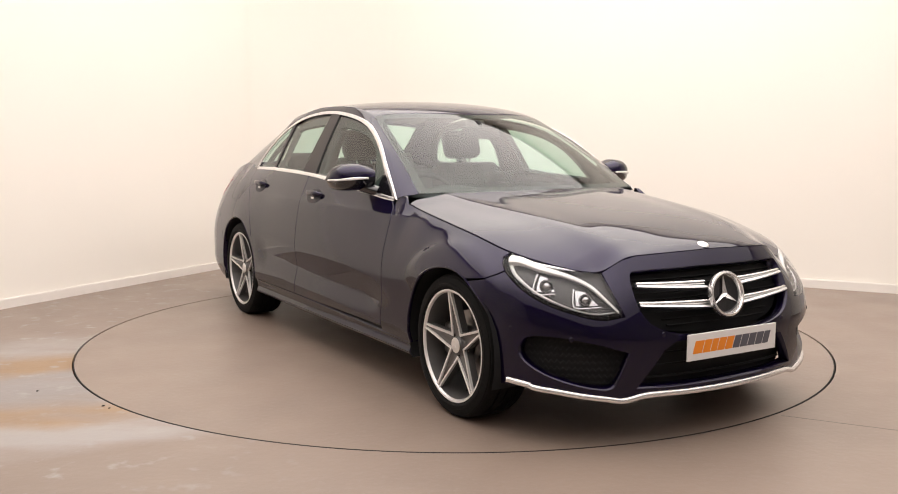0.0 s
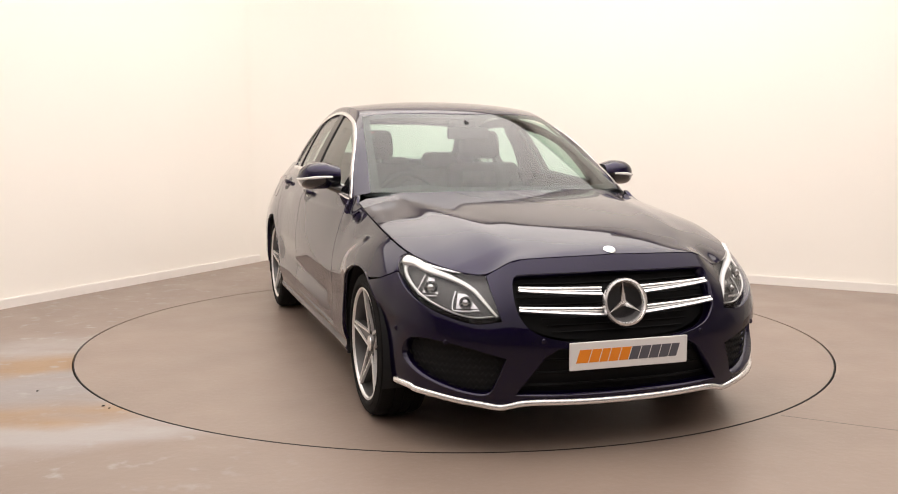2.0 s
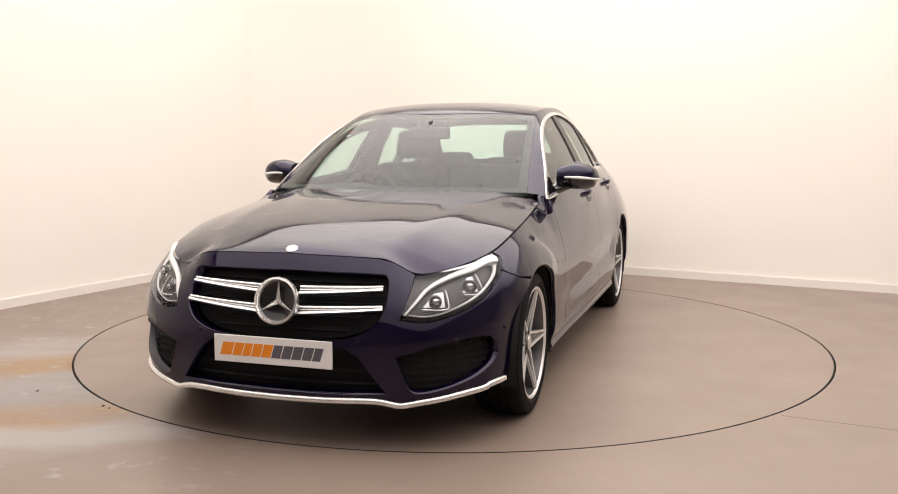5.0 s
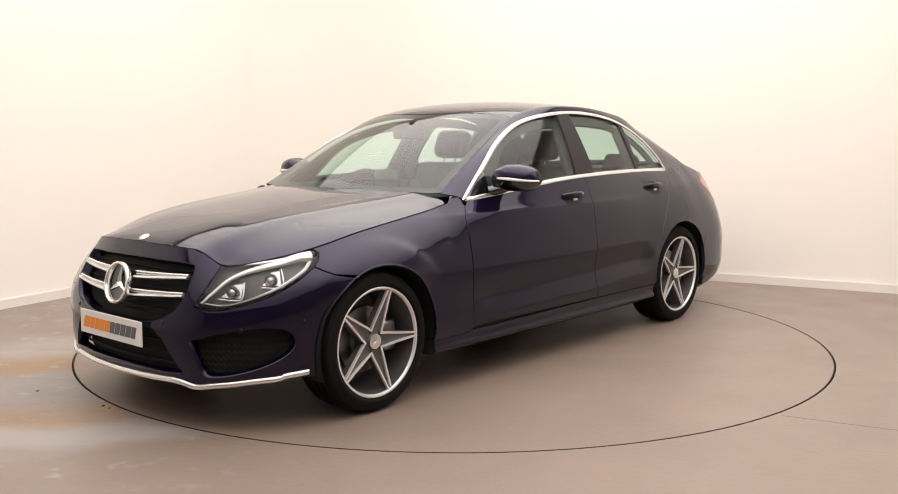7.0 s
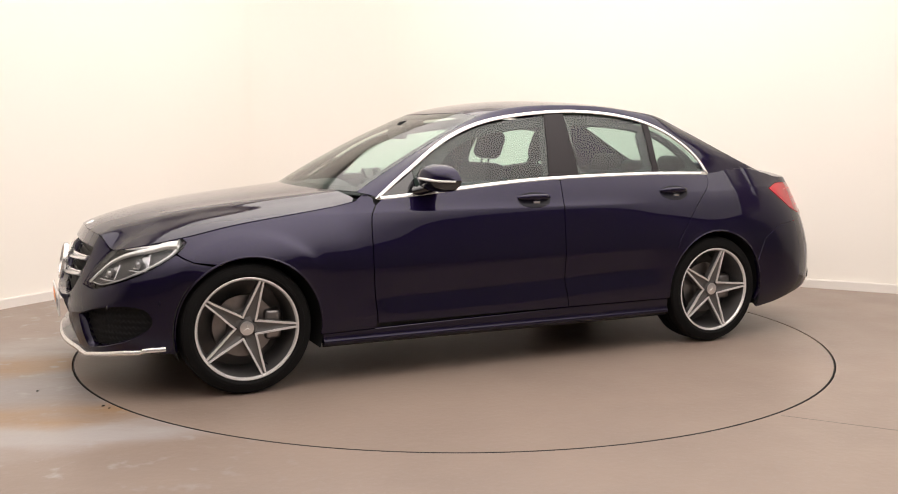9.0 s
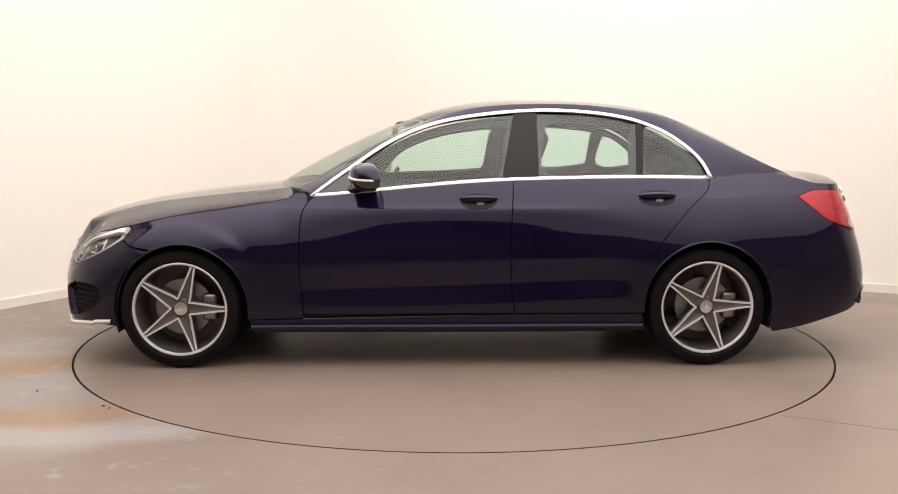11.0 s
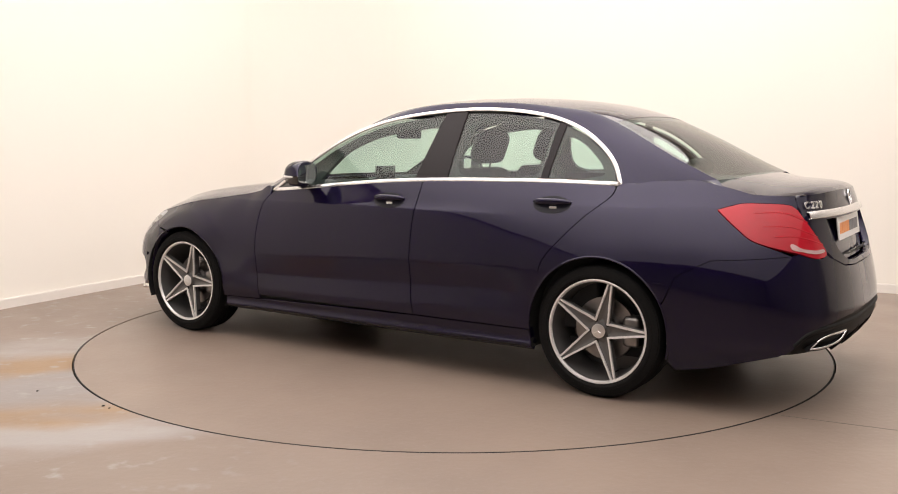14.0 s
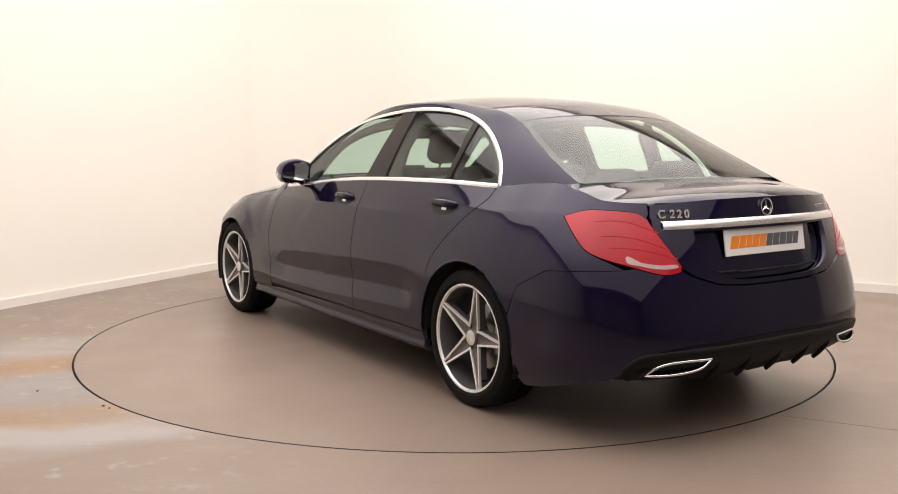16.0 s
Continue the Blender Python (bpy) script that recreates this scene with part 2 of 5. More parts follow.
def panel(name, poly, fmap, mat, parent, holes=(), step=0.03, depth=0.014, lift=0.0, mirror=False, label="", flip=False):
    """A curved sheet: the outline poly (with holes) in the plane, filled with small faces and carried by fmap onto the body, its rims turned inwards."""
    loops = [resampled(p, step) for p in [poly, *holes]]
    verts, edges = [], []
    for lp in loops:
        k = len(verts)
        verts += [tuple(p) for p in lp]
        edges += [(k + i, k + (i + 1) % len(lp)) for i in range(len(lp))]
    arr = np.array(verts)
    lo, hi = arr.min(0), arr.max(0)
    gx, gy = np.meshgrid(np.arange(lo[0] + step / 2, hi[0], step), np.arange(lo[1] + step / 2, hi[1], step))
    g = np.stack([gx.ravel(), gy.ravel()], 1)
    ok = inside(loops[0], g)
    for h in loops[1:]:
        ok &= ~inside(h, g)
    g = g[ok]
    if len(g):
        dist = np.full(len(g), 9.0)
        for i in range(0, len(arr), 200):
            dist = np.minimum(dist, np.linalg.norm(g[:, None] - arr[None, i:i + 200], axis=2).min(1))
        g = g[dist > step * 0.45]
    pts = [Vector(p) for p in verts] + [Vector(p) for p in g]
    vo, _, fo, _, _, _ = delaunay_2d_cdt(pts, edges, [], 1, 1e-6)
    v2 = np.array([tuple(v) for v in vo])
    tri = np.array([f[:3] for f in fo if len(f) == 3])
    c = v2[tri].mean(1)
    keep = inside(loops[0], c)
    for h in loops[1:]:
        keep &= ~inside(h, c)
    tri = tri[keep]
    e = 1e-3
    p = fmap(v2)
    nrm = np.cross(fmap(v2 + [e, 0]) - fmap(v2 - [e, 0]), fmap(v2 + [0, e]) - fmap(v2 - [0, e]))
    nrm /= np.maximum(np.linalg.norm(nrm, axis=1)[:, None], 1e-12)
    if (nrm * (p - [-0.1, 0, 0.6])).sum() < 0:
        nrm = -nrm
    p = p + nrm * lift
    return sheet(name, p, tri, nrm, mat, parent, depth, mirror, label)


def sheet(name, p, faces, nrm, mat, parent, depth=0.014, mirror=False, label=""):
    """A mesh of points, faces and outward normals, with rims of the given depth along its open edges."""
    p, nrm = np.array(p), np.array(nrm)
    if mirror:
        p, nrm = p * [1, -1, 1], nrm * [1, -1, 1]
    fs = []
    for f in faces:
        f = list(f)
        n = np.cross(p[f[1]] - p[f[0]], p[f[2]] - p[f[0]])
        if len(f) == 4:
            n = n + np.cross(p[f[2]] - p[f[0]], p[f[3]] - p[f[0]])
        fs.append(f if n @ nrm[f].mean(0) > 0 else f[::-1])
    ln = [nrm[i] for f in fs for i in f]
    if depth:
        seen = {}
        for f in fs:
            for a, b in zip(f, f[1:] + f[:1]):
                seen[(a, b)] = True
        rim = [(a, b) for a, b in seen if (b, a) not in seen]
        low, allp = {}, list(p)
        for a, b in rim:
            for i in (a, b):
                if i not in low:
                    low[i] = len(allp)
                    allp.append(p[i] - nrm[i] * depth)
        for a, b in rim:
            q = [b, a, low[a], low[b]]
            n = np.cross(allp[q[1]] - allp[q[0]], allp[q[2]] - allp[q[0]])
            n = n / max(np.linalg.norm(n), 1e-12)
            # a rounded rim: the upper corners take half of the sheet's own normal
            fs.append(q)
            for i in q:
                m = n + (nrm[i] * 0.9 if i in (a, b) else 0)
                ln.append(m / max(np.linalg.norm(m), 1e-12))
        p = np.array(allp)
    me = bpy.data.meshes.new(name)
    me.from_pydata([tuple(v) for v in p], [], fs)
    me.update()
    me.shade_smooth()
    me.normals_split_custom_set([tuple(n) for n in ln])
    return part_mesh(name, me, mat, parent, label)


def grid_sheet(name, pts, mat, parent, depth=0.012, label="", outward=(0, 0, 1), mirror=False):
    """A sheet from a rectangular array of points (rows, columns, 3)."""
    pts = np.array(pts)
    r, c = pts.shape[:2]
    du, dv = np.gradient(pts, axis=1), np.gradient(pts, axis=0)
    n = np.cross(du, dv)
    n /= np.maximum(np.linalg.norm(n, axis=2)[..., None], 1e-12)
    if (n.reshape(-1, 3) @ np.array(outward)).sum() < 0:
        n = -n
    faces = [(i * c + j, i * c + j + 1, (i + 1) * c + j + 1, (i + 1) * c + j) for i in range(r - 1) for j in range(c - 1)]
    return sheet(name, pts.reshape(-1, 3), faces, n.reshape(-1, 3), mat, parent, depth, mirror, label)


def box_bm(x0, y0, z0, x1, y1, z1, bevel=0.0, seg=2):
    bm = bmesh.new()
    bmesh.ops.create_cube(bm, size=1, matrix=Matrix.LocRotScale(((x0 + x1) / 2, (y0 + y1) / 2, (z0 + z1) / 2), None, (abs(x1 - x0), abs(y1 - y0), abs(z1 - z0))))
    if bevel:
        bmesh.ops.bevel(bm, geom=bm.edges[:], offset=bevel, segments=seg, affect="EDGES", profile=0.5)
    return bm


def transformed(bm, m):
    bmesh.ops.transform(bm, matrix=m, verts=bm.verts[:])
    return bm


def smooth_faces(bm, angle=40):
    for f in bm.faces:
        f.smooth = True
    for e in bm.edges:
        if len(e.link_faces) == 2 and e.calc_face_angle(0) > radians(angle):
            e.smooth = False
    return bm


def lathe(profile, n=64, axis="y"):
    """A turned body: (radius, along) pairs spun about the y axis."""
    bm = bmesh.new()
    rings = []
    for r, a in profile:
        rings.append([bm.verts.new((r * math.cos(2 * math.pi * k / n), a, r * math.sin(2 * math.pi * k / n))) for k in range(n)] if r > 1e-6 else [bm.verts.new((0, a, 0))])
    for a, b in zip(rings, rings[1:]):
        for k in range(n):
            j = (k + 1) % n
            if len(a) == 1 and len(b) > 1:
                bm.faces.new((a[0], b[j], b[k]))
            elif len(b) == 1 and len(a) > 1:
                bm.faces.new((a[k], a[j], b[0]))
            elif len(a) > 1:
                bm.faces.new((a[k], a[j], b[j], b[k]))
    bmesh.ops.recalc_face_normals(bm, faces=bm.faces[:])
    return smooth_faces(bm, 35)


def tube(points, radius, n=8, closed=False, flat=1.0, up=(0, 0, 1)):
    """A round or flattened bar along a line of points."""
    bm = bmesh.new()
    pts = [Vector(p) for p in points]
    rings, k = [], len(pts)
    for i, p in enumerate(pts):
        a = pts[i - 1] if i or closed else pts[0]
        b = pts[(i + 1) % k] if i + 1 < k or closed else pts[-1]
        d = (b - a).normalized()
        s = d.cross(Vector(up))
        s = s.normalized() if s.length > 1e-6 else Vector((1, 0, 0))
        u = s.cross(d).normalized()
        r = radius(i / (k - 1)) if callable(radius) else radius
        rings.append([bm.verts.new(p + s * r * flat * math.cos(2 * math.pi * j / n) + u * r * math.sin(2 * math.pi * j / n)) for j in range(n)])
    pairs = list(zip(rings, rings[1:] + rings[:1])) if closed else list(zip(rings, rings[1:]))
    for a, b in pairs:
        for j in range(n):
            bm.faces.new((a[j], a[(j + 1) % n], b[(j + 1) % n], b[j]))
    if not closed:
        bm.faces.new(rings[0])
        bm.faces.new(rings[-1])
    bmesh.ops.recalc_face_normals(bm, faces=bm.faces[:])
    return smooth_faces(bm, 50)


def plate_bm(outline, thick, to3d, bevel=0.0):
    """A flat plate: an outline in the plane, pulled to a thickness; to3d carries (u, v, w) into space."""
    bm = bmesh.new()
    a = [bm.verts.new(to3d(u, v, thick)) for u, v in outline]
    b = [bm.verts.new(to3d(u, v, 0)) for u, v in outline]
    bm.faces.new(a)
    bm.faces.new(b[::-1])
    for i in range(len(a)):
        j = (i + 1) % len(a)
        bm.faces.new((a[i], b[i], b[j], a[j]))
    bmesh.ops.recalc_face_normals(bm, faces=bm.faces[:])
    if bevel:
        bmesh.ops.bevel(bm, geom=bm.edges[:], offset=bevel, segments=2, affect="EDGES", profile=0.5)
    return smooth_faces(bm, 40)


# ---------------------------------------------------------------- the room
TILT = radians(-27.3)
CORNER = Vector((-1.515, 4.196, 0))
ROOM = Matrix.Translation(CORNER) @ Matrix.Rotation(TILT, 4, "Z")   # x along the back wall, -y along the side wall
LONG, DEEP, HIGH = 11.0, 13.0, 3.5


def room_box(name, a, b, mat, label, kind="structure", category=""):
    ob = part(name, box_bm(*a, *b), mat)
    ob.matrix_world = ROOM
    return tagged(ob, label, category or name.split("_")[0], kind=kind)


def build_room():
    # floor with a round pit for the table
    bm = bmesh.new()
    n = 160
    ring = [bm.verts.new((math.cos(2 * math.pi * k / n) * (TABLE_R + 0.007), math.sin(2 * math.pi * k / n) * (TABLE_R + 0.007), 0)) for k in range(n)]
    low = [bm.verts.new((v.co.x, v.co.y, -0.06)) for v in ring]
    outer = []
    inv = ROOM.inverted()
    for v in ring:
        # out to the walls along the ray from the table's middle
        d = Vector((v.co.x, v.co.y, 0)).normalized()
        o2, d2 = inv @ Vector((0, 0, 0)), inv.to_3x3() @ d
        ts = []
        for lim, oo, dd in ((0.0, o2.x, d2.x), (LONG, o2.x, d2.x), (0.0, o2.y, d2.y), (-DEEP, o2.y, d2.y)):
            if abs(dd) > 1e-9 and (lim - oo) / dd > 0:
                ts.append((lim - oo) / dd)
        outer.append(bm.verts.new(d * (min(ts) + 0.1)))
    for k in range(n):
        j = (k + 1) % n
        bm.faces.new((ring[k], outer[k], outer[j], ring[j]))
        bm.faces.new((ring[j], low[j], low[k], ring[k]))
    bm.faces.new(low)
    floor = part("floor", bm, M_FLOOR)
    tagged(floor, "grey-brown painted concrete floor with worn rusty streaks", "floor", kind="structure")
    room_box("wall_back", (-0.2, 0, 0), (LONG + 0.2, 0.2, HIGH), M_WALL, "plain cream painted wall with a white skirting")
    room_box("wall_side", (-0.2, -DEEP, 0), (0, 0, HIGH), M_WALL, "plain cream painted wall with a white skirting")
    # unseen walls, coloured dark so that the car mirrors a dim end
    room_box("wall_far_end", (LONG, -DEEP, 0), (LONG + 0.2, 0, HIGH), M_SHADE, "unseen end wall, coloured dark in place of shade")
    room_box("wall_rear", (-0.2, -DEEP - 0.2, 0), (LONG + 0.2, -DEEP, HIGH), M_SHADE, "unseen end wall, coloured dark in place of shade")
    room_box("ceiling", (-0.2, -DEEP - 0.2, HIGH), (LONG + 0.2, 0.2, HIGH + 0.15), M_CEIL, "plain warm grey ceiling over the studio")
    # rounded joint between the two walls
    rad, nn = 1.0, 24
    bm = bmesh.new()
    lo, hi, sk = [], [], []
    for k in range(nn + 1):
        g = math.pi / 2 * k / nn
        x, y = rad - (rad - 0.002) * math.sin(math.pi / 2 - g), -rad + (rad - 0.002) * math.sin(g)
        lo.append(bm.verts.new((x, y, 0)))
        hi.append(bm.verts.new((x, y, HIGH)))
    for k in range(nn):
        f = bm.faces.new((lo[k], lo[k + 1], hi[k + 1], hi[k]))
        f.smooth = True
    cove = part("wall_corner", bm, M_WALL)
    cove.matrix_world = ROOM
    tagged(cove, "rounded cream painted joint between two walls", "wall", kind="structure")
    for name, a, b in (("baseboard_back", (0.9, -0.022, 0), (LONG, 0, 0.072)), ("baseboard_side", (0, -DEEP, 0), (0.022, -0.9, 0.072))):
        bm = box_bm(*a, *b)
        bmesh.ops.bevel(bm, geom=[e for e in bm.edges if all(v.co.z > 0.05 for v in e.verts)], offset=0.006, segments=2, affect="EDGES")
        ob = part(name, bm, M_SKIRT)
        ob.matrix_world = ROOM
        tagged(ob, "white gloss painted skirting board along the wall", "baseboard", kind="structure")


def build_table():
    bm = bmesh.new()
    n = 160
    top = [bm.verts.new((math.cos(2 * math.pi * k / n) * (TABLE_R - 0.006), math.sin(2 * math.pi * k / n) * (TABLE_R - 0.006), 0)) for k in range(n)]
    low = [bm.verts.new((v.co.x, v.co.y, -0.055)) for v in top]
    bm.faces.new(top)
    for k in range(n):
        j = (k + 1) % n
        bm.faces.new((top[j], top[k], low[k], low[j]))
    bmesh.ops.bevel(bm, geom=[e for e in bm.edges if all(v.co.z > -0.01 for v in e.verts)], offset=0.002, segments=1, affect="EDGES")
    ob = part("turntable", bm, M_TABLE)
    # added near-black ring, thickens the dark line of the gap
    part("gap_ring", transformed(lathe([(TABLE_R - 0.0058, -0.05), (TABLE_R - 0.0058, -0.0005), (TABLE_R - 0.001, -0.002), (TABLE_R - 0.001, -0.05)], 160), Matrix.Rotation(radians(90), 4, "X")), M_DARK, ob, "added dark ring that widens the dark gap round the turntable")
    return tagged(ob, "round grey-brown painted turntable flush in the floor", "turntable")


def build_fill_ceiling():
    """An added, unseen glowing sheet under the ceiling in a frame of four rails, to light the room; its origin hangs
    over the table.
    """
    lamp = new("fill_ceiling")
    tagged(lamp, "added unseen glowing sheet under the ceiling, brightest over the turntable", "ceiling light")
    cx, cy, r = 3.9, -3.3, 0.04
    x0, x1, y0, y1 = 0.12 - cx, LONG - 0.12 - cx, -DEEP + 1.2 - cy, -0.12 - cy
    for a, b, c, d in ((x0, y0, x1, y0 + r), (x0, y1 - r, x1, y1), (x0, y0 + r, x0 + r, y1 - r), (x1 - r, y0 + r, x1, y1 - r)):
        part("frame_rail", box_bm(a, b, -0.07, c, d, 0.0, 0.004), M_ALU, lamp)
    part("diffuser", box_bm(x0 + r, y0 + r, -0.055, x1 - r, y1 - r, -0.01), M_FILL, lamp, "added glowing white sheet that lights the room")
    lamp.matrix_world = ROOM @ Matrix.Translation((cx, cy, HIGH))


build_room()
turntable = build_table()
build_fill_ceiling()

# ---------------------------------------------------------------- the car's surfaces (x forwards, y to its left, z up; middle of the wheelbase)
PLAN = [(2.218, 0), (2.204, 0.25), (2.158, 0.47), (2.065, 0.665), (1.92, 0.795), (1.72, 0.868), (1.42, 0.903), (0.9, 0.904), (0, 0.908), (-0.9, 0.909),
        (-1.45, 0.907), (-1.85, 0.893), (-2.12, 0.853), (-2.33, 0.725), (-2.435, 0.485), (-2.470, 0.235), (-2.476, 0)]
_p = [(x, -y) for x, y in PLAN[2:0:-1]] + PLAN + [(x, -y) for x, y in PLAN[-2:-4:-1]]
_s = np.concatenate([[0], np.cumsum(np.linalg.norm(np.diff(np.array(_p), axis=0), axis=1))])
_s -= _s[2]
plan = cubic(_s, _p)
S_END = _s[-3]
_ss = np.linspace(0, S_END, 1500)
_pp = plan(_ss)
_side0 = int(np.argmax(_pp[:, 0] < 1.9))


def s_of_x(x):
    return float(np.interp(-x, -_pp[:, 0], _ss))


def s_front(y):
    return float(np.interp(y, _pp[:400, 1], _ss[:400]))


def s_rear(y):
    return float(np.interp(y, _pp[::-1][:400, 1], _ss[::-1][:400]))


def glass_y(x, z):
    """Half width of the side windows' surface."""
    d = z - 0.98
    return 0.802 - 0.055 * ((x + 0.3) / 1.15) ** 2 - 0.46 * d - 0.25 * d * d


BELT = gentle([(0.80, 0.925), (0.711, 0.925), (0.49, 0.941), (0.18, 0.971), (-0.13, 0.997), (-0.376, 1.010), (-0.742, 1.019), (-1.046, 1.022), (-1.348, 1.018), (-1.46, 1.016)])
# upper edge of the body's flanks along the plan line: height, and how far it lies in from the widest line
TOP_Z = gentle([(0, 0.773), (s_front(0.43), 0.760), (s_front(0.60), 0.697), (s_of_x(1.9), 0.730), (s_of_x(1.70), 0.766), (s_of_x(1.456), 0.817), (s_of_x(1.134), 0.863),
                (s_of_x(0.92), 0.895), (s_of_x(0.80), 0.920), (s_of_x(0.711), 0.923), (s_of_x(0.49), 0.939), (s_of_x(0.18), 0.969), (s_of_x(-0.13), 0.995), (s_of_x(-0.376), 1.008),
                (s_of_x(-0.742), 1.017), (s_of_x(-1.046), 1.020), (s_of_x(-1.46), 1.014), (s_of_x(-1.65), 1.040), (s_of_x(-1.80), 1.046), (s_of_x(-2.0), 1.012),
                (s_of_x(-2.15), 0.985), (s_rear(0.55), 0.978), (s_rear(0.3), 0.988), (S_END, 0.992)])
TOP_IN = gentle([(0, 0.148), (s_front(0.43), 0.140), (s_front(0.60), 0.135), (s_of_x(1.9), 0.125), (s_of_x(1.70), 0.115), (s_of_x(1.456), 0.116), (s_of_x(1.134), 0.126),
                 (s_of_x(0.92), 0.132), (s_of_x(0.711), 0.110), (s_of_x(0.4), 0.095), (s_of_x(-0.3), 0.108), (s_of_x(-1.0), 0.140), (s_of_x(-1.46), 0.172), (s_of_x(-1.80), 0.222),
                 (s_of_x(-2.0), 0.205), (s_of_x(-2.15), 0.185), (s_rear(0.62), 0.165), (s_rear(0.3), 0.140), (S_END, 0.132)])
TOP_Q = gentle([(0, 1.5), (s_front(0.6), 1.8), (s_of_x(1.7), 2.6), (s_of_x(1.1), 2.4), (s_of_x(0.7), 1.9), (s_of_x(-1.2), 1.9), (s_of_x(-1.6), 2.1), (s_of_x(-2.0), 2.0), (s_rear(0.6), 1.5), (S_END, 1.15)])
TOP_S = gentle([(0, 0.40), (s_front(0.6), 0.44), (s_of_x(1.7), 0.50), (s_of_x(0.7), 0.57), (s_of_x(-1.2), 0.58), (s_of_x(-1.9), 0.52), (s_rear(0.5), 0.44), (S_END, 0.44)])
TUCK = gentle([(0, 0.02), (s_of_x(1.7), 0.03), (s_of_x(1.0), 0.055), (s_of_x(-1.0), 0.055), (s_of_x(-1.8), 0.05), (s_rear(0.5), 0.10), (S_END, 0.10)])
# shoulder creases: one from the front wing to the rear door, one from there to the tail lamp
LINE = gentle([(0, 0.80), (s_of_x(1.2), 0.845), (s_of_x(0.75), 0.860), (s_of_x(-0.2), 0.862), (s_of_x(-1.1), 0.862), (S_END, 0.862)])
LINE_W = gentle([(0, 0.0), (s_of_x(1.22), 0.0), (s_of_x(1.0), 0.9), (s_of_x(0.5), 1.0), (s_of_x(-0.55), 1.0), (s_of_x(-1.05), 0.0), (S_END, 0.0)])
LINE_2 = gentle([(0, 0.918), (s_of_x(-1.2), 0.918), (s_of_x(-2.0), 0.926), (S_END, 0.93)])
LINE_2W = gentle([(0, 0.0), (s_of_x(-1.0), 0.0), (s_of_x(-1.45), 1.0), (s_of_x(-1.92), 1.0), (s_of_x(-2.1), 0.0), (S_END, 0.0)])
FLARE = gentle([(0, 0.0), (s_of_x(1.9), 0.0), (s_of_x(1.42), 1.0), (s_of_x(1.0), 0.1), (s_of_x(0.6), 0), (s_of_x(-0.9), 0.0), (s_of_x(-1.42), 1.0), (s_of_x(-1.9), 0.1), (S_END, 0.0)])


# hollow of the doors: upper start, deepest line and lower border, rising towards the tail
HOLLOW_TOP = gentle([(0, 0.54), (s_of_x(0.75), 0.545), (s_of_x(0.0), 0.572), (s_of_x(-0.9), 0.595), (S_END, 0.60)])
HOLLOW_MID = gentle([(0, 0.43), (s_of_x(0.75), 0.430), (s_of_x(0.0), 0.448), (s_of_x(-0.9), 0.478), (S_END, 0.48)])
HOLLOW_LOW = gentle([(0, 0.32), (s_of_x(0.75), 0.330), (s_of_x(0.0), 0.345), (s_of_x(-0.9), 0.385), (S_END, 0.39)])
HOLLOW_W = gentle([(0, 0.0), (s_of_x(0.92), 0.0), (s_of_x(0.55), 1.0), (s_of_x(-0.85), 1.0), (s_of_x(-1.06), 0.0), (S_END, 0.0)])


def soft(d, e):
    return (np.sqrt(d * d + e * e) + d) / 2


def inset(s, z):
    zt, zs = TOP_Z(s), TOP_S(s)
    k = soft((z - zs) / (zt - zs), 0.06)
    i = TOP_IN(s) * np.minimum(k, 1.06) ** TOP_Q(s)
    i = i + TUCK(s) * np.clip((0.36 - z) / 0.17, 0, 1.2) ** 2
    # hollow of the doors with slightly rounded bends
    top, mid, low = HOLLOW_TOP(s), HOLLOW_MID(s), HOLLOW_LOW(s)
    for d in (-0.009, -0.0045, 0.0, 0.0045, 0.009):
        zd = z + d
        i = i + 0.0032 * HOLLOW_W(s) * np.clip(np.minimum((top - zd) / (top - mid), (zd - low) / (mid - low)), 0, 1)
    # shoulder creases: a sharp edge above, a slow roll below
    for line, weight, size in ((LINE, LINE_W, 0.008), (LINE_2, LINE_2W, 0.005)):
        d = z - line(s)
        i = i - size * weight(s) * np.exp(-np.maximum(d, 0) / 0.030 - (np.minimum(d, 0) / 0.085) ** 2)
    # wheel-arch swell
    i = i - 0.012 * FLARE(s) * np.exp(-((z - 0.60) / 0.13) ** 2)
    # raised muscle round the front wheel that ends in a crest
    x = plan(s)[:, 0]
    rx, rz = x - 1.41, z - 0.322
    turn = np.degrees(np.arctan2(rz, rx))
    span = np.clip((turn - 30) / 25, 0, 1) * np.clip((150 - turn) / 30, 0, 1)
    i = i - 0.013 * span * span * (3 - 2 * span) / (1 + np.exp(np.clip((np.hypot(rx, rz) - 0.462) / 0.011, -30, 30)))
    return i


def body(q, extra=0.0):
    """(s, z) to the body's surface; a negative s is the other side."""
    s, z = np.abs(q[:, 0]), q[:, 1]
    sign = np.where(q[:, 0] < 0, -1.0, 1.0)
    e = 1e-3
    p, t = plan(s), plan(s + e) - plan(s - e)
    t /= np.linalg.norm(t, axis=1)[:, None]
    n = np.stack([-t[:, 1], t[:, 0]], 1)
    n = np.where((n * (p - [[-0.1, 0]])).sum(1)[:, None] < 0, -n, n)
    o = -inset(s, z) - extra
    return np.stack([p[:, 0] + n[:, 0] * o, (p[:, 1] + n[:, 1] * o) * sign, z], 1)


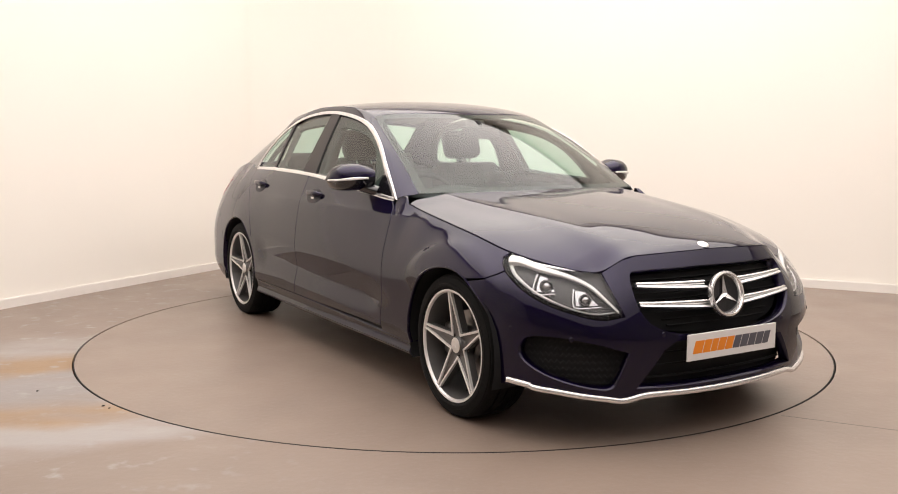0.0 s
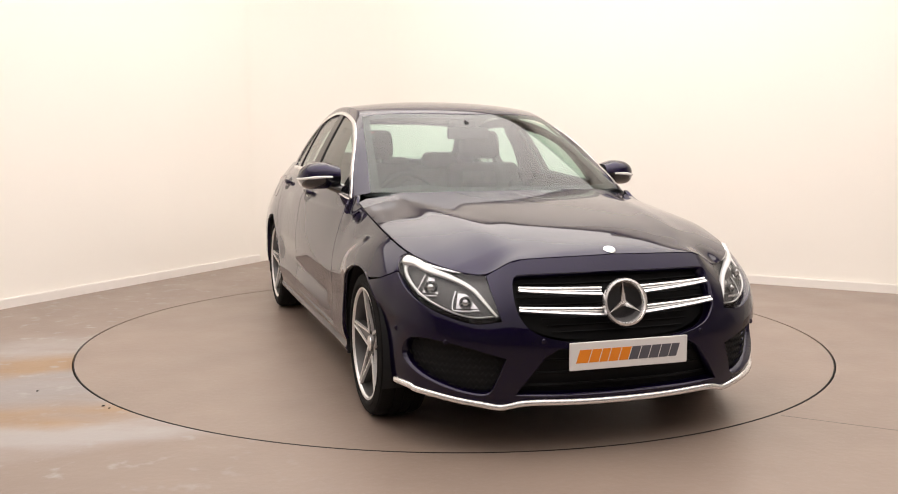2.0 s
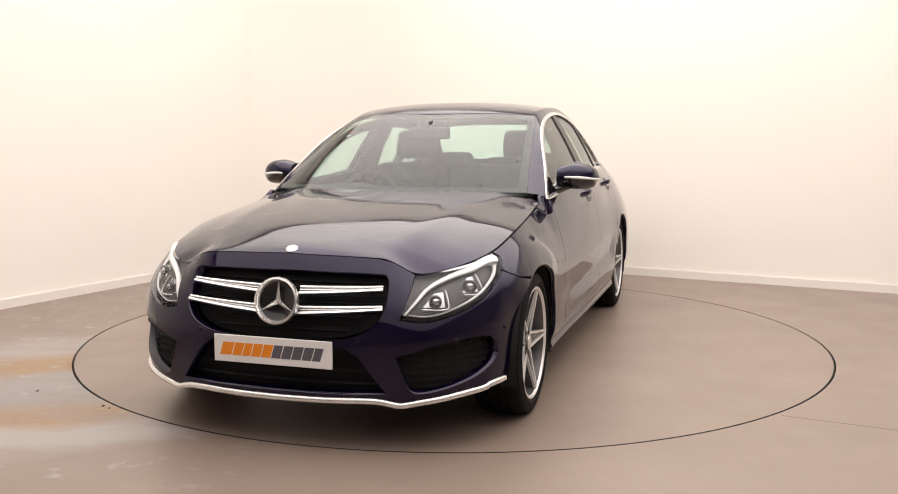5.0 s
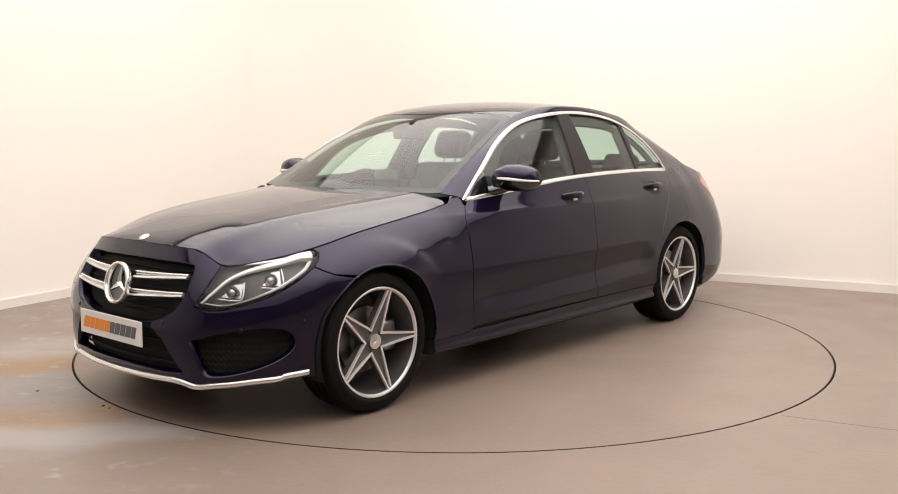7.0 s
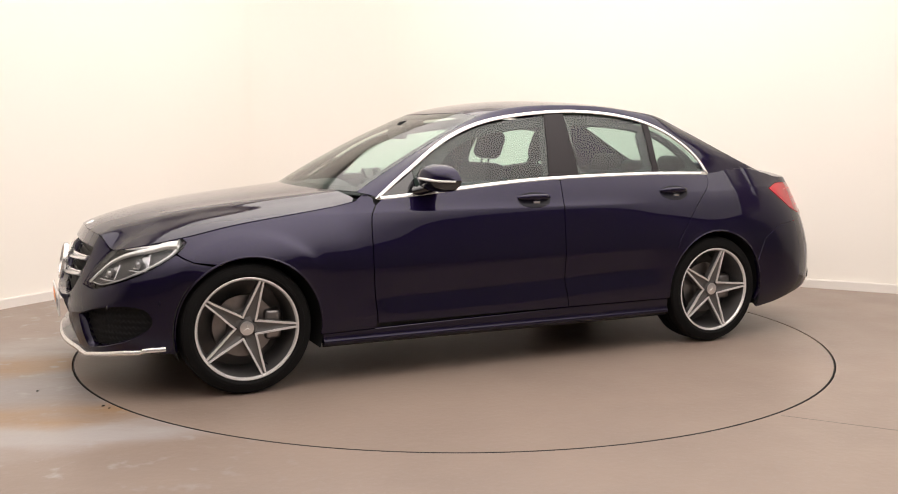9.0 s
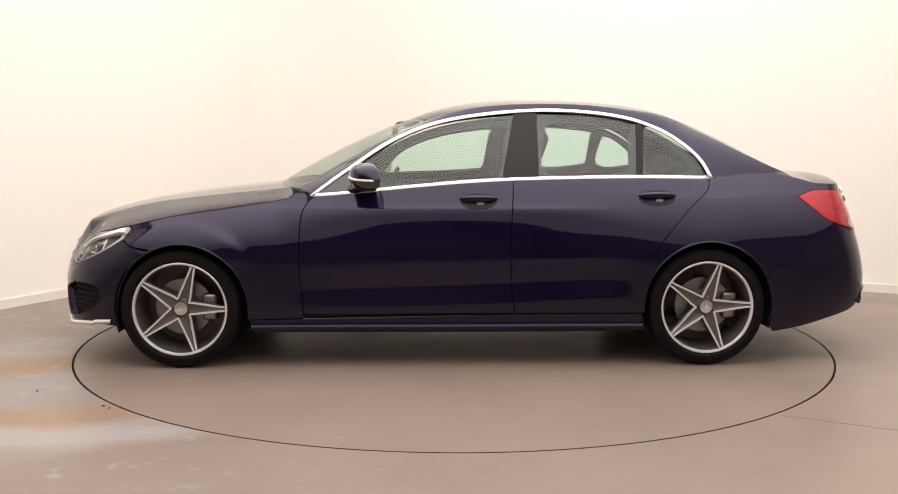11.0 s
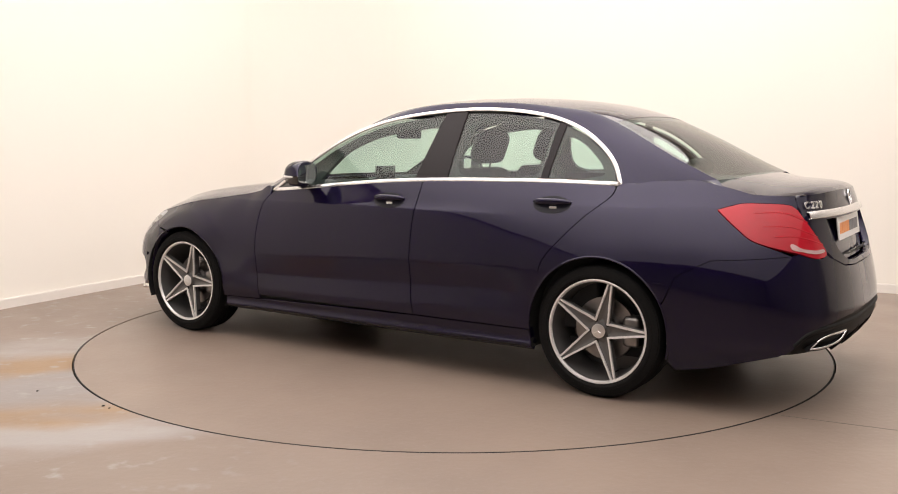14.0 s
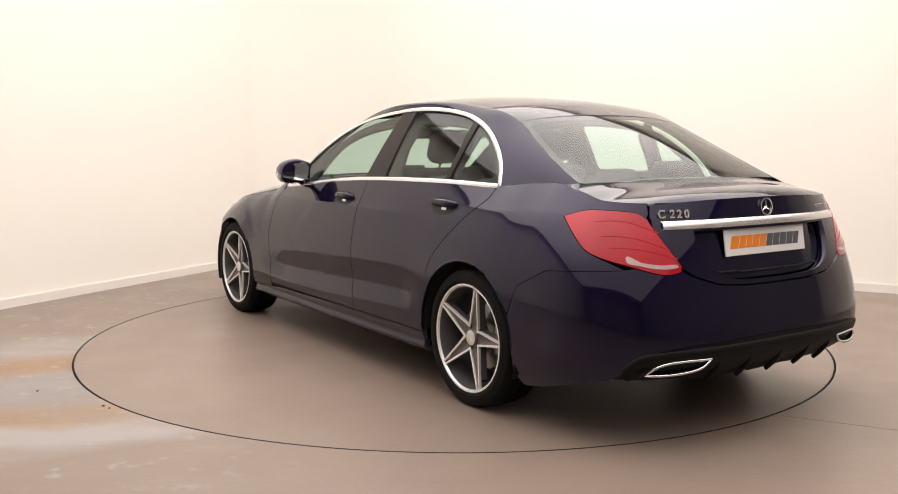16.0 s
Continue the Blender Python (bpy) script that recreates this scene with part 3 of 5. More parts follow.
def back(q):
    """The same with s counted from the tail's middle."""
    q = np.array(q, float)
    s = (S_END - np.abs(q[:, 0])) * np.where(q[:, 0] < 0, -1.0, 1.0)
    return body(np.stack([s, q[:, 1]], 1))


HOOD_C = gentle([(2.30, 0.70), (2.14, 0.752), (2.085, 0.778), (2.03, 0.804), (1.9, 0.836), (1.75, 0.868), (1.4, 0.920), (1.0, 0.966), (0.80, 0.985)])


def hood_edge_z(x):
    s = np.array([s_of_x(v) for v in np.atleast_1d(x)])
    return TOP_Z(s)


HOOD_E = gentle([(2.30, 0.50), (2.14, 0.595), (2.04, 0.600), (2.0, 0.607), (1.9, 0.700), (1.8, 0.737), (1.7, 0.757), (1.456, 0.810), (1.134, 0.858), (0.92, 0.893), (0.80, 0.915)])


def hood_z(x, y):
    a = np.abs(y) / 0.772
    c, e = HOOD_C(x), HOOD_E(x)
    z = c - (c - e) * (0.28 * a ** 2 + 0.72 * a ** 3.6)
    # two gentle ribs that run from the screen to the grille
    w = 0.56 - 0.16 * np.clip((x - 0.9) / 1.2, 0, 1)
    return z + 0.006 * np.exp(-((np.abs(y) - w) / 0.07) ** 2)


def hood(q):
    return np.stack([q[:, 0], q[:, 1], hood_z(q[:, 0], q[:, 1])], 1)


DECK_C = gentle([(-1.75, 1.10), (-1.95, 1.058), (-2.1, 1.038), (-2.25, 1.030), (-2.35, 1.024), (-2.385, 1.012)])


def deck(q):
    x, y = q[:, 0], q[:, 1]
    return np.stack([x, y, DECK_C(x) - 0.048 * (np.abs(y) / 0.64) ** 2.6 * np.clip((x + 2.5) / 0.3, 0.55, 1)], 1)


def side(q):
    return np.stack([q[:, 0], glass_y(q[:, 0], q[:, 1]), q[:, 1]], 1)


def arch(cx, cz, r, a0, a1, n=28):
    return [(s_of_x(cx + r * math.cos(radians(a0 + (a1 - a0) * i / n))), cz + r * math.sin(radians(a0 + (a1 - a0) * i / n))) for i in range(n + 1)]


def xz(*pts):
    return [(s_of_x(x), z) for x, z in pts]


G = 0.0025      # half of a shut gap
ARCH_F, ARCH_R, ARCH_RAD = (1.405, 0.322), (-1.42, 0.330), 0.352
HALF = S_END

# outlines of the front face, one half, in (s, z)
HL_IN_TOP, HL_IN_LOW = (s_front(0.578), 0.694), (s_front(0.505), 0.536)
HL_LOW = [(s_front(0.60), 0.524), (s_front(0.70), 0.548), (s_of_x(1.93), 0.590), (s_of_x(1.83), 0.640)]
HL_TIP_LOW, HL_TIP = (s_of_x(1.745), 0.692), (s_of_x(1.70), 0.742)


def top_line(s0, s1, n=12, dz=0.0):
    ss = np.linspace(s0, s1, n)
    return [(float(a), float(TOP_Z(a)[0]) + dz) for a in ss]


def build_front(car):
    # front bumper with grille and air openings
    low = rounded([HL_IN_LOW, *HL_LOW, HL_TIP_LOW], 5, closed=False)
    half = [(0.0, 0.770)] + top_line(0.1, s_front(0.54), 8, -0.003) + [(HL_IN_TOP[0] - 0.004, HL_IN_TOP[1])] + [(a, b - 0.004) for a, b in low]
    half += xz((1.715, 0.672), (1.665, 0.652))
    half += [p for p in arch(*ARCH_F, ARCH_RAD, 0, 62) if p[1] < 0.65][::-1]
    half += xz((1.752, 0.225)) + [(s_of_x(1.86), 0.232), (s_front(0.66), 0.215), (s_front(0.52), 0.196), (s_front(0.43), 0.212), (s_front(0.2), 0.210), (0.0, 0.210)]
    outline = half + [(-a, b) for a, b in half[::-1] if a > 1e-6]
    gr = rounded([(0.0, 0.709), (0.25, 0.708), (0.425, 0.704), (0.462, 0.694), (0.468, 0.640), (0.447, 0.556), (0.390, 0.492), (0.275, 0.455), (0.12, 0.441), (0.0, 0.438)], 5, closed=False)
    grille = gr + [(-a, b) for a, b in gr[::-1] if a > 1e-6]
    lg = [(0.0, 0.425), (0.29, 0.425), (0.345, 0.392), (0.405, 0.315), (0.462, 0.240), (0.30, 0.234), (0.0, 0.234)]
    lower = lg + [(-a, b) for a, b in lg[::-1] if a > 1e-6]
    sv = rounded([(s_front(0.49), 0.388), (s_front(0.49), 0.388), (s_front(0.62), 0.428), (s_front(0.74), 0.452), (s_front(0.80), 0.448), (s_of_x(1.87), 0.425), (s_of_x(1.855), 0.37), (s_front(0.795), 0.312),
                  (s_front(0.72), 0.268), (s_front(0.61), 0.240), (s_front(0.555), 0.244), (s_front(0.53), 0.285)], 5)
    svm = [(-a, b) for a, b in sv[::-1]]
    part_ = panel("front_bumper", outline, body, M_PAINT, car, holes=[grille, lower, sv, svm], step=0.016, depth=0.05)
    # what lies behind the openings
    inner = lambda q: body(q, 0.05)
    panel("grille_backing", [(a * 1.01, b) for a, b in grille], lambda q: body(q, 0.062), M_BLACK, car, step=0.03, depth=0.0)
    panel("lower_intake", [(-0.5, 0.22), (0.5, 0.22), (0.5, 0.44), (-0.5, 0.44)], lambda q: body(q, 0.075), M_DARK, car, step=0.05, depth=0)
    for m in (False, True):
        panel("air_intake", [(a, b) for a, b in rounded([(s_front(0.45), 0.40), (s_front(0.62), 0.46), (s_of_x(1.84), 0.47), (s_of_x(1.83), 0.30), (s_front(0.62), 0.21), (s_front(0.50), 0.23)], 3)],
              inner, M_DARK, car, step=0.04, depth=0, mirror=m)
    # honeycomb bars in the side vents, lower grille slats
    for m in (1, -1):
        for k in range(7):
            z = 0.262 + k * 0.028
            ss = np.linspace(s_front(0.52), s_of_x(1.86), 34)
            zz = [z + 0.007 * (1 if i % 2 else -1) for i in range(len(ss))]
            pts = body(np.stack([ss, zz], 1), 0.036) * [1, m, 1]
            keep = [tuple(p) for p, (a, b) in zip(pts, zip(ss, zz)) if inside(sv, np.array([[a, b]]))[0]]
            if len(keep) > 3:
                part("mesh_bar", tube(keep, 0.0028, 5), M_DARK, car)
    for k in range(3):
        z = 0.27 + 0.05 * k
        y = 0.43 - 0.045 * k
        pts = body(np.stack([np.linspace(-y, y, 21), np.full(21, z)], 1), 0.05)
        part("lower_slat", tube([tuple(p) for p in pts], 0.006, 6), M_BLACK, car)
    # grille bars: two pairs of silver blades each side of the ring
    for m in (1, -1):
        for z0, z1 in ((0.630, 0.650), (0.553, 0.577)):
            ss = np.linspace(0.085, 0.445, 14)
            for cc, (dz, mat, r) in enumerate(((0.012, M_SILVER, 0.0050), (-0.010, M_SATIN, 0.0080), (0.001, M_SATIN, 0.006))):
                zz = z0 + (z1 - z0) * (ss / 0.445) + dz * (1.25 - 0.75 * (ss / 0.445))
                ee = np.full(len(ss), 0.004 if cc < 2 else 0.012)
                pts = body(np.stack([ss, zz], 1), ee) * [1, m, 1]
                part("grille_bar", tube([tuple(p) for p in pts], r, 8, flat=1.6), mat, car)
    # fine slats behind the bars
    for k in range(9):
        z = 0.480 + k * 0.026
        w = 0.45 if z > 0.55 else 0.30 + 0.9 * (z - 0.48)
        pts = body(np.stack([np.linspace(-w, w, 25), np.full(25, z)], 1), 0.05)
        part("grille_slat", tube([tuple(p) for p in pts], 0.0035, 5), M_BLACK, car)
    # emblem: a ring with three arms on a dark dish
    c = Vector((2.174, 0, 0.590))
    lean = Matrix.Translation(c) @ Matrix.Rotation(radians(-12), 4, "Y") @ Matrix.Rotation(radians(-90), 4, "Z")
    em = part("emblem", transformed(lathe([(0.094, 0.0), (0.097, 0.012), (0.094, 0.022), (0.086, 0.024), (0.080, 0.016), (0.079, 0.0)], 56), lean), M_SILVER, car, "chrome ring emblem")
    part("emblem_dish", transformed(lathe([(0.0, -0.002), (0.06, -0.004), (0.081, 0.003)], 40), lean), M_GLOSSBLACK, em)
    part("emblem_arm", transformed(three_arms(0.082, 0.017), lean), M_SILVER, em)
    # badge at the bonnet's tip
    bz = float(hood_z(np.array([2.045]), np.array([0.0]))[0])
    lean = Matrix.Translation((2.045, 0, bz - 0.011)) @ Matrix.Rotation(radians(24), 4, "Y") @ Matrix.Rotation(radians(90), 4, "X")
    part("bonnet_badge", transformed(lathe([(0.0, 0.006), (0.02, 0.005), (0.026, 0.0)], 24), lean), M_SATIN, car, "small round silver badge")
    # splitter: a bright blade under the bumper
    ss = [s_of_x(1.80), s_of_x(1.90), s_front(0.80), s_front(0.74), s_front(0.66), s_front(0.58), s_front(0.525), s_front(0.50), s_front(0.43), s_front(0.36), 0.2, 0.0]
    zz = [0.252, 0.243, 0.236, 0.228, 0.214, 0.202, 0.192, 0.192, 0.208, 0.211, 0.208, 0.207]
    line = rounded(list(zip(ss, zz)), 4, closed=False)
    line = line + [(-a, b) for a, b in line[-2::-1]]
    arr = np.array(line)
    rows = []
    for dz, ex in ((0.012, -0.001), (0.008, -0.013), (-0.008, -0.018), (-0.012, -0.011), (-0.010, 0.05)):
        rows.append(body(arr + [0, dz], ex))
    grid_sheet("splitter", rows, M_SILVER, car, depth=0.004, label="bright silver splitter blade", outward=(1, 0, 0))
    # parking sensors
    for m in (1, -1):
        for s, z in ((s_front(0.35), 0.455), (s_of_x(1.82), 0.47), (s_front(0.70), 0.445)):
            p = body(np.array([[s, z]]))[0] * [1, m, 1]
            part("parking_sensor", transformed(lathe([(0.0, 0.003), (0.009, 0.0025), (0.011, 0.0)], 16), Matrix.Translation(p) @ Matrix.Rotation(radians(-90 + (60 if s > 1 else 20 if s > 0.6 else 0)) if m > 0 else radians(-90 - (60 if s > 1 else 20 if s > 0.6 else 0)), 4, "Z") @ Matrix.Rotation(0, 4, "X")), M_PAINT, car)


def three_arms(r, high):
    """Three tapered blades in the x-z plane, raised towards y."""
    bm = bmesh.new()
    c = bm.verts.new((0, high, 0))
    ring = []
    for k in range(6):
        a = math.pi / 2 + k * math.pi / 3
        rr = r if k % 2 == 0 else r * 0.16
        ring.append(bm.verts.new((rr * math.cos(a), 0.004 if k % 2 == 0 else 0.0, rr * math.sin(a))))
    for k in range(6):
        bm.faces.new((c, ring[k], ring[(k + 1) % 6]))
    bmesh.ops.recalc_face_normals(bm, faces=bm.faces[:])
    for f in bm.faces:
        if f.normal.y < 0:
            f.normal_flip()
    return bm


def plate(car, name, m):
    """A white show plate with slanted orange and grey blocks for its printed name."""
    ob = part(name, transformed(box_bm(-0.26, -0.004, -0.0555, 0.26, 0.004, 0.0555, 0.003), m), M_PLATE, car, "white show plate with orange and grey lettering blocks")
    x = -0.225
    for k in range(10):
        w = (0.052, 0.042, 0.036, 0.042, 0.042, 0.04, 0.042, 0.042, 0.042, 0.036)[k]
        sl = 0.008
        def bar(u0, u1, v0, v1, mat):
            o = [(u0 + sl * v0 / 0.025, v0), (u1 + sl * v0 / 0.025, v0), (u1 + sl * v1 / 0.025, v1), (u0 + sl * v1 / 0.025, v1)]
            part("letter_block", plate_bm(o, 0.0015, lambda u, v, t: m @ Vector((u, -0.0035 - t, v))), mat, ob)
        mat = M_ORANGE if k < 5 else M_GREYPRINT
        h = 0.026
        bar(x, x + w - 0.001, -h, h, mat)
        x += w + 0.003
    return ob


def front_panels(car, m):
    # headlight: bowl, light guides, projectors and a clear cover
    ht = [HL_TIP] + top_line(s_of_x(1.73), HL_IN_TOP[0] + 0.02, 14, -0.002) + [HL_IN_TOP]
    lowl = rounded([HL_IN_LOW, *HL_LOW, HL_TIP_LOW], 5, closed=False)
    ol = ht + lowl + [(s_of_x(1.715), 0.715)]
    hl = panel("headlight", ol, lambda q: body(q, 0.001), M_LENS, car, step=0.025, depth=0.0, mirror=m, label="clear glass headlight with silver light guides")
    hl.visible_shadow = False
    mid = np.mean(np.array(ol), axis=0)
    shrunk = [tuple(mid + (np.array(p) - mid) * [0.975, 0.93]) for p in ol]
    panel("bowl", shrunk, lambda q: body(q, 0.045), M_LAMPGREY, hl, step=0.03, depth=-0.024, mirror=m)
    sg = -1 if m else 1

    def strip(name, line, r, mat, ex, flat=1.0):
        p = body(np.array(line), ex) * [1, sg, 1]
        return part(name, tube([tuple(v) for v in p], r, 8, flat=flat), mat, hl)
    dr = rounded([(s_of_x(1.735), 0.728), (s_of_x(1.79), 0.726), (s_of_x(1.88), 0.706), (s_front(0.725), 0.678), (s_front(0.63), 0.640), (s_front(0.565), 0.585), (s_front(0.525), 0.545)], 6, closed=False)
    strip("light_guide", dr, lambda u: 0.019 * (1 - u) ** 1.6 + 0.0055, M_LED, 0.024, 1.3)
    up = rounded([(s_of_x(1.82), 0.728), (s_of_x(1.93), 0.714), (s_front(0.70), 0.702)], 6, closed=False)
    strip("indicator_strip", up, 0.008, M_REFLECTOR, 0.020, 1.6)
    ot = rounded([(s_of_x(1.735), 0.725), (s_of_x(1.765), 0.690), (s_of_x(1.83), 0.650), (s_of_x(1.92), 0.606), (s_front(0.71), 0.562), (s_front(0.62), 0.540), (s_front(0.54), 0.545)], 5, closed=False)
    strip("light_guide", ot, lambda u: 0.008 * (1 - u) ** 1.5 + 0.0025, M_LED, 0.026)
    for s, z, r in ((s_of_x(1.93), 0.640, 0.024), (s_front(0.655), 0.592, 0.022)):
        p = body(np.array([[s, z]]), 0.040)[0]
        ang = -90 + (50 if s > 0.9 else 30)
        mt = Matrix.Translation((p[0], p[1], p[2])) @ Matrix.Rotation(radians(ang), 4, "Z")
        if m:
            mt = Matrix.Diagonal((1, -1, 1, 1)) @ mt
        pr = part("projector", transformed(lathe([(r * 1.15, 0.0), (r * 1.1, 0.016), (r * 0.95, 0.018), (r * 0.9, 0.006)], 32), mt), M_LAMPGREY, hl)
        part("lens", transformed(lathe([(r * 0.9, 0.006), (r * 0.7, 0.016), (r * 0.35, 0.023), (0, 0.025)], 32), mt), M_REFLECTOR, pr)
    # inner frame of each projector
    for cs, cz, w, h in ((s_of_x(1.93), 0.642, 0.060, 0.042), (s_front(0.65), 0.592, 0.070, 0.040)):
        fr = rounded([(cs - w * 0.9, cz - h * 0.7), (cs - w * 0.9, cz - h * 0.7), (cs + w * 0.75, cz - h * 0.75), (cs + w * 0.9, cz - h * 0.3), (cs + w * 0.9, cz + h), (cs + w * 0.9, cz + h)], 5, closed=False)
        strip("projector_frame", fr, 0.0042, M_REFLECTOR, 0.028)
        panel("reflector", [(cs - w * 0.8, cz - h * 0.55), (cs + w * 0.7, cz - h * 0.6), (cs + w * 0.8, cz + h * 0.8), (cs + w * 0.1, cz + h * 0.7)], lambda q: body(q, 0.042), M_REFLECTOR, hl, step=0.02, depth=0.004, mirror=m)


def flank(car, m):
    front_panels(car, m)
    gap = 0.003
    # front wing
    x0 = 0.775
    wing = top_line(s_of_x(1.715), s_of_x(0.845), 20, -0.003)
    wing += rounded(xz((0.83, 0.915), (0.80, 0.940), (0.772, 0.944), (0.745, 0.925)), 4, closed=False)
    wing += [(s_of_x(0.742) - gap, 0.905)] + [(a - gap, b) for a, b in rounded(xz((0.735, 0.895), (0.768, 0.837), (0.780, 0.683), (0.778, 0.50), (0.765, 0.36), (0.762, 0.275)), 4, closed=False)]
    wing += xz((1.045, 0.268))
    wing += arch(*ARCH_F, ARCH_RAD, 189, 64, 34) + xz((1.560, 0.645), (1.665, 0.658), (1.712, 0.678), (1.738, 0.694)) + xz((1.712, 0.718), (1.695, 0.744))
    panel("front_wing", wing, body, M_PAINT, car, step=0.014, depth=0.016, mirror=m)
    # doors
    front = rounded(xz((0.735, 0.895), (0.768, 0.837), (0.780, 0.683), (0.778, 0.50), (0.765, 0.36), (0.760, 0.30)), 4, closed=False)
    split = rounded(xz((-0.366, 1.006), (-0.364, 0.961), (-0.350, 0.75), (-0.350, 0.45), (-0.362, 0.36), (-0.372, 0.30)), 4, closed=False)
    rear = rounded(xz((-1.452, 1.010), (-1.440, 0.965), (-1.400, 0.925), (-1.326, 0.863), (-1.224, 0.756), (-1.137, 0.649), (-1.118, 0.592)), 4, closed=False)
    belt = lambda a, b, n: [(s_of_x(x), float(BELT(x)[0]) - 0.006) for x in np.linspace(a, b, n)]
    fd = [(a + gap, b) for a, b in front[::-1]] + belt(0.70, -0.35, 16) + [(a - gap, b) for a, b in split[1:]]
    d1 = panel("front_door", fd, body, M_PAINT, car, step=0.014, mirror=m)
    rd = [(a + gap, b) for a, b in split[::-1][:-1]] + belt(-0.38, -1.44, 16) + [(a - gap, b) for a, b in rear[1:]] + arch(*ARCH_R, ARCH_RAD, 38, -5, 12)
    d2 = panel("rear_door", rd, body, M_PAINT, car, step=0.014, mirror=m)
    # handles in their scoops
    sg = -1 if m else 1
    for d, hx, hz in ((d1, -0.175, 0.903), (d2, -1.145, 0.918)):
        ov = [(s_of_x(hx + 0.100 * math.cos(a)), hz - 0.006 + 0.042 * math.sin(a)) for a in np.linspace(0, 2 * math.pi, 28, endpoint=False)]
        # flat oval in place of a hollow, its shade is in the colour
        panel("handle_scoop", ov, body, M_SCOOP, d, step=0.012, depth=0.001, lift=0.0012, mirror=m)
        pts = []
        for u in np.linspace(-1, 1, 13):
            p = body(np.array([[s_of_x(hx + 0.10 * u), hz + 0.012 - 0.004 * u * u]]), -0.003 - 0.026 * (1 - u ** 4))[0] * [1, sg, 1]
            pts.append(tuple(p))
        part("door_handle", tube(pts, lambda u: 0.0165 * max(0.35, (1 - (2 * u - 1) ** 6)), 10, flat=0.75), M_PAINT, d)
        # added silver plate that stands for the glint low in the scoop
        p = body(np.array([[s_of_x(hx - 0.01), hz - 0.018]]), -0.004)[0] * [1, sg, 1]
        part("scoop_glint", transformed(box_bm(-0.020, -0.001, -0.006, 0.020, 0.001, 0.006, 0.0008), Matrix.Translation(p)), M_SATIN, d)
    # rear quarter
    qt = [(a + gap, b) for a, b in rear[::-1] if b > 0.56]
    ar = [p for p in arch(*ARCH_R, ARCH_RAD, 152, 37, 40)]
    TL = tail_outline()
    up = top_line(s_of_x(-1.47), HALF - 0.665, 24, -0.002) + [(HALF - 0.662, 0.940)]
    quarter = [(a, b) for a, b in qt] + up
    quarter += [(a - 0.003, b + 0.003) for a, b in TL["top"][::-1]] + [(a - 0.003, b - 0.003) for a, b in TL["low"][:9]]
    quarter += [(HALF - 0.80, 0.725), (s_of_x(-1.95), 0.70), (s_of_x(-1.80), 0.62), (s_of_x(-1.745), 0.50)]
    quarter += ar
    panel("rear_quarter", quarter, body, M_PAINT, car, step=0.014, depth=0.016, mirror=m)
    # sill with its flared skirt
    sill = [(s_of_x(1.045), 0.262), (s_of_x(0.75), 0.268), (s_of_x(-0.37), 0.292), (s_of_x(-1.06), 0.292), (s_of_x(-1.075), 0.188), (s_of_x(0), 0.188), (s_of_x(1.04), 0.192)]

    def skirt(q):
        z = q[:, 1]
        out = 0.028 * np.exp(-((z - 0.215) / 0.022) ** 2)
        return body(q, -out + 0.004)
    panel("side_skirt", sill, skirt, M_PAINT, car, step=0.016, depth=0.05, mirror=m)
    # near-black shell added behind the gaps to stand for the shade in them
    inner = top_line(s_of_x(1.66), s_of_x(-2.1), 40, -0.03) + xz((-1.85, 0.62), (-1.85, 0.52)) + [p for p in arch(*ARCH_R, 0.40, 150, 0, 20)] + xz((-0.98, 0.24), (0.98, 0.24)) + arch(*ARCH_F, 0.40, 180, 60, 20)
    panel("gap_shade_shell", inner, lambda q: body(q, 0.02), M_DARK, car, step=0.05, depth=0, mirror=m)
    # wheel housings
    for (cx, cz), name in ((ARCH_F, "wheel_housing"), (ARCH_R, "wheel_housing")):
        rows = []
        for y in (0.885, 0.80, 0.60, 0.50):
            rows.append([(cx + (ARCH_RAD + 0.012) * math.cos(radians(a)), y * sg, cz + (ARCH_RAD + 0.012) * math.sin(radians(a))) for a in range(-20, 201, 10)])
        grid_sheet(name, rows, M_DARK, car, depth=0.0, outward=(0, 0, -1))
        grid_sheet("housing_wall", [[(cx - 0.42, 0.50 * sg, 0.16), (cx + 0.42, 0.50 * sg, 0.16)], [(cx - 0.42, 0.50 * sg, 0.69), (cx + 0.42, 0.50 * sg, 0.69)]], M_DARK, car, depth=0, outward=(0, sg, 0))
        # rolled arch lip
        a0, a1 = (-12, 192)
        pts = body(np.array([(s_of_x(cx + (ARCH_RAD + 0.001) * math.cos(radians(a))), cz + (ARCH_RAD + 0.001) * math.sin(radians(a))) for a in range(a0 + 8, a1 - 4, 5)]), 0.004) * [1, sg, 1]
        part("arch_lip", tube([tuple(p) for p in pts], 0.006, 6), M_PAINT, car)


def tail_outline():
    top = rounded([(s_of_x(-1.955), 0.918), (s_of_x(-2.06), 0.944), (s_of_x(-2.13), 0.948), (HALF - 0.735, 0.940), (HALF - 0.676, 0.918)], 4, closed=False)
    inn = rounded([(HALF - 0.676, 0.918), (HALF - 0.598, 0.825), (HALF - 0.530, 0.736)], 3, closed=False)
    low = rounded([(HALF - 0.530, 0.736), (HALF - 0.540, 0.715), (HALF - 0.62, 0.708), (HALF - 0.75, 0.735), (s_of_x(-2.14), 0.785), (s_of_x(-2.05), 0.845), (s_of_x(-1.955), 0.918)], 4, closed=False)
    return {"top": top, "in": inn, "low": low[::-1]}


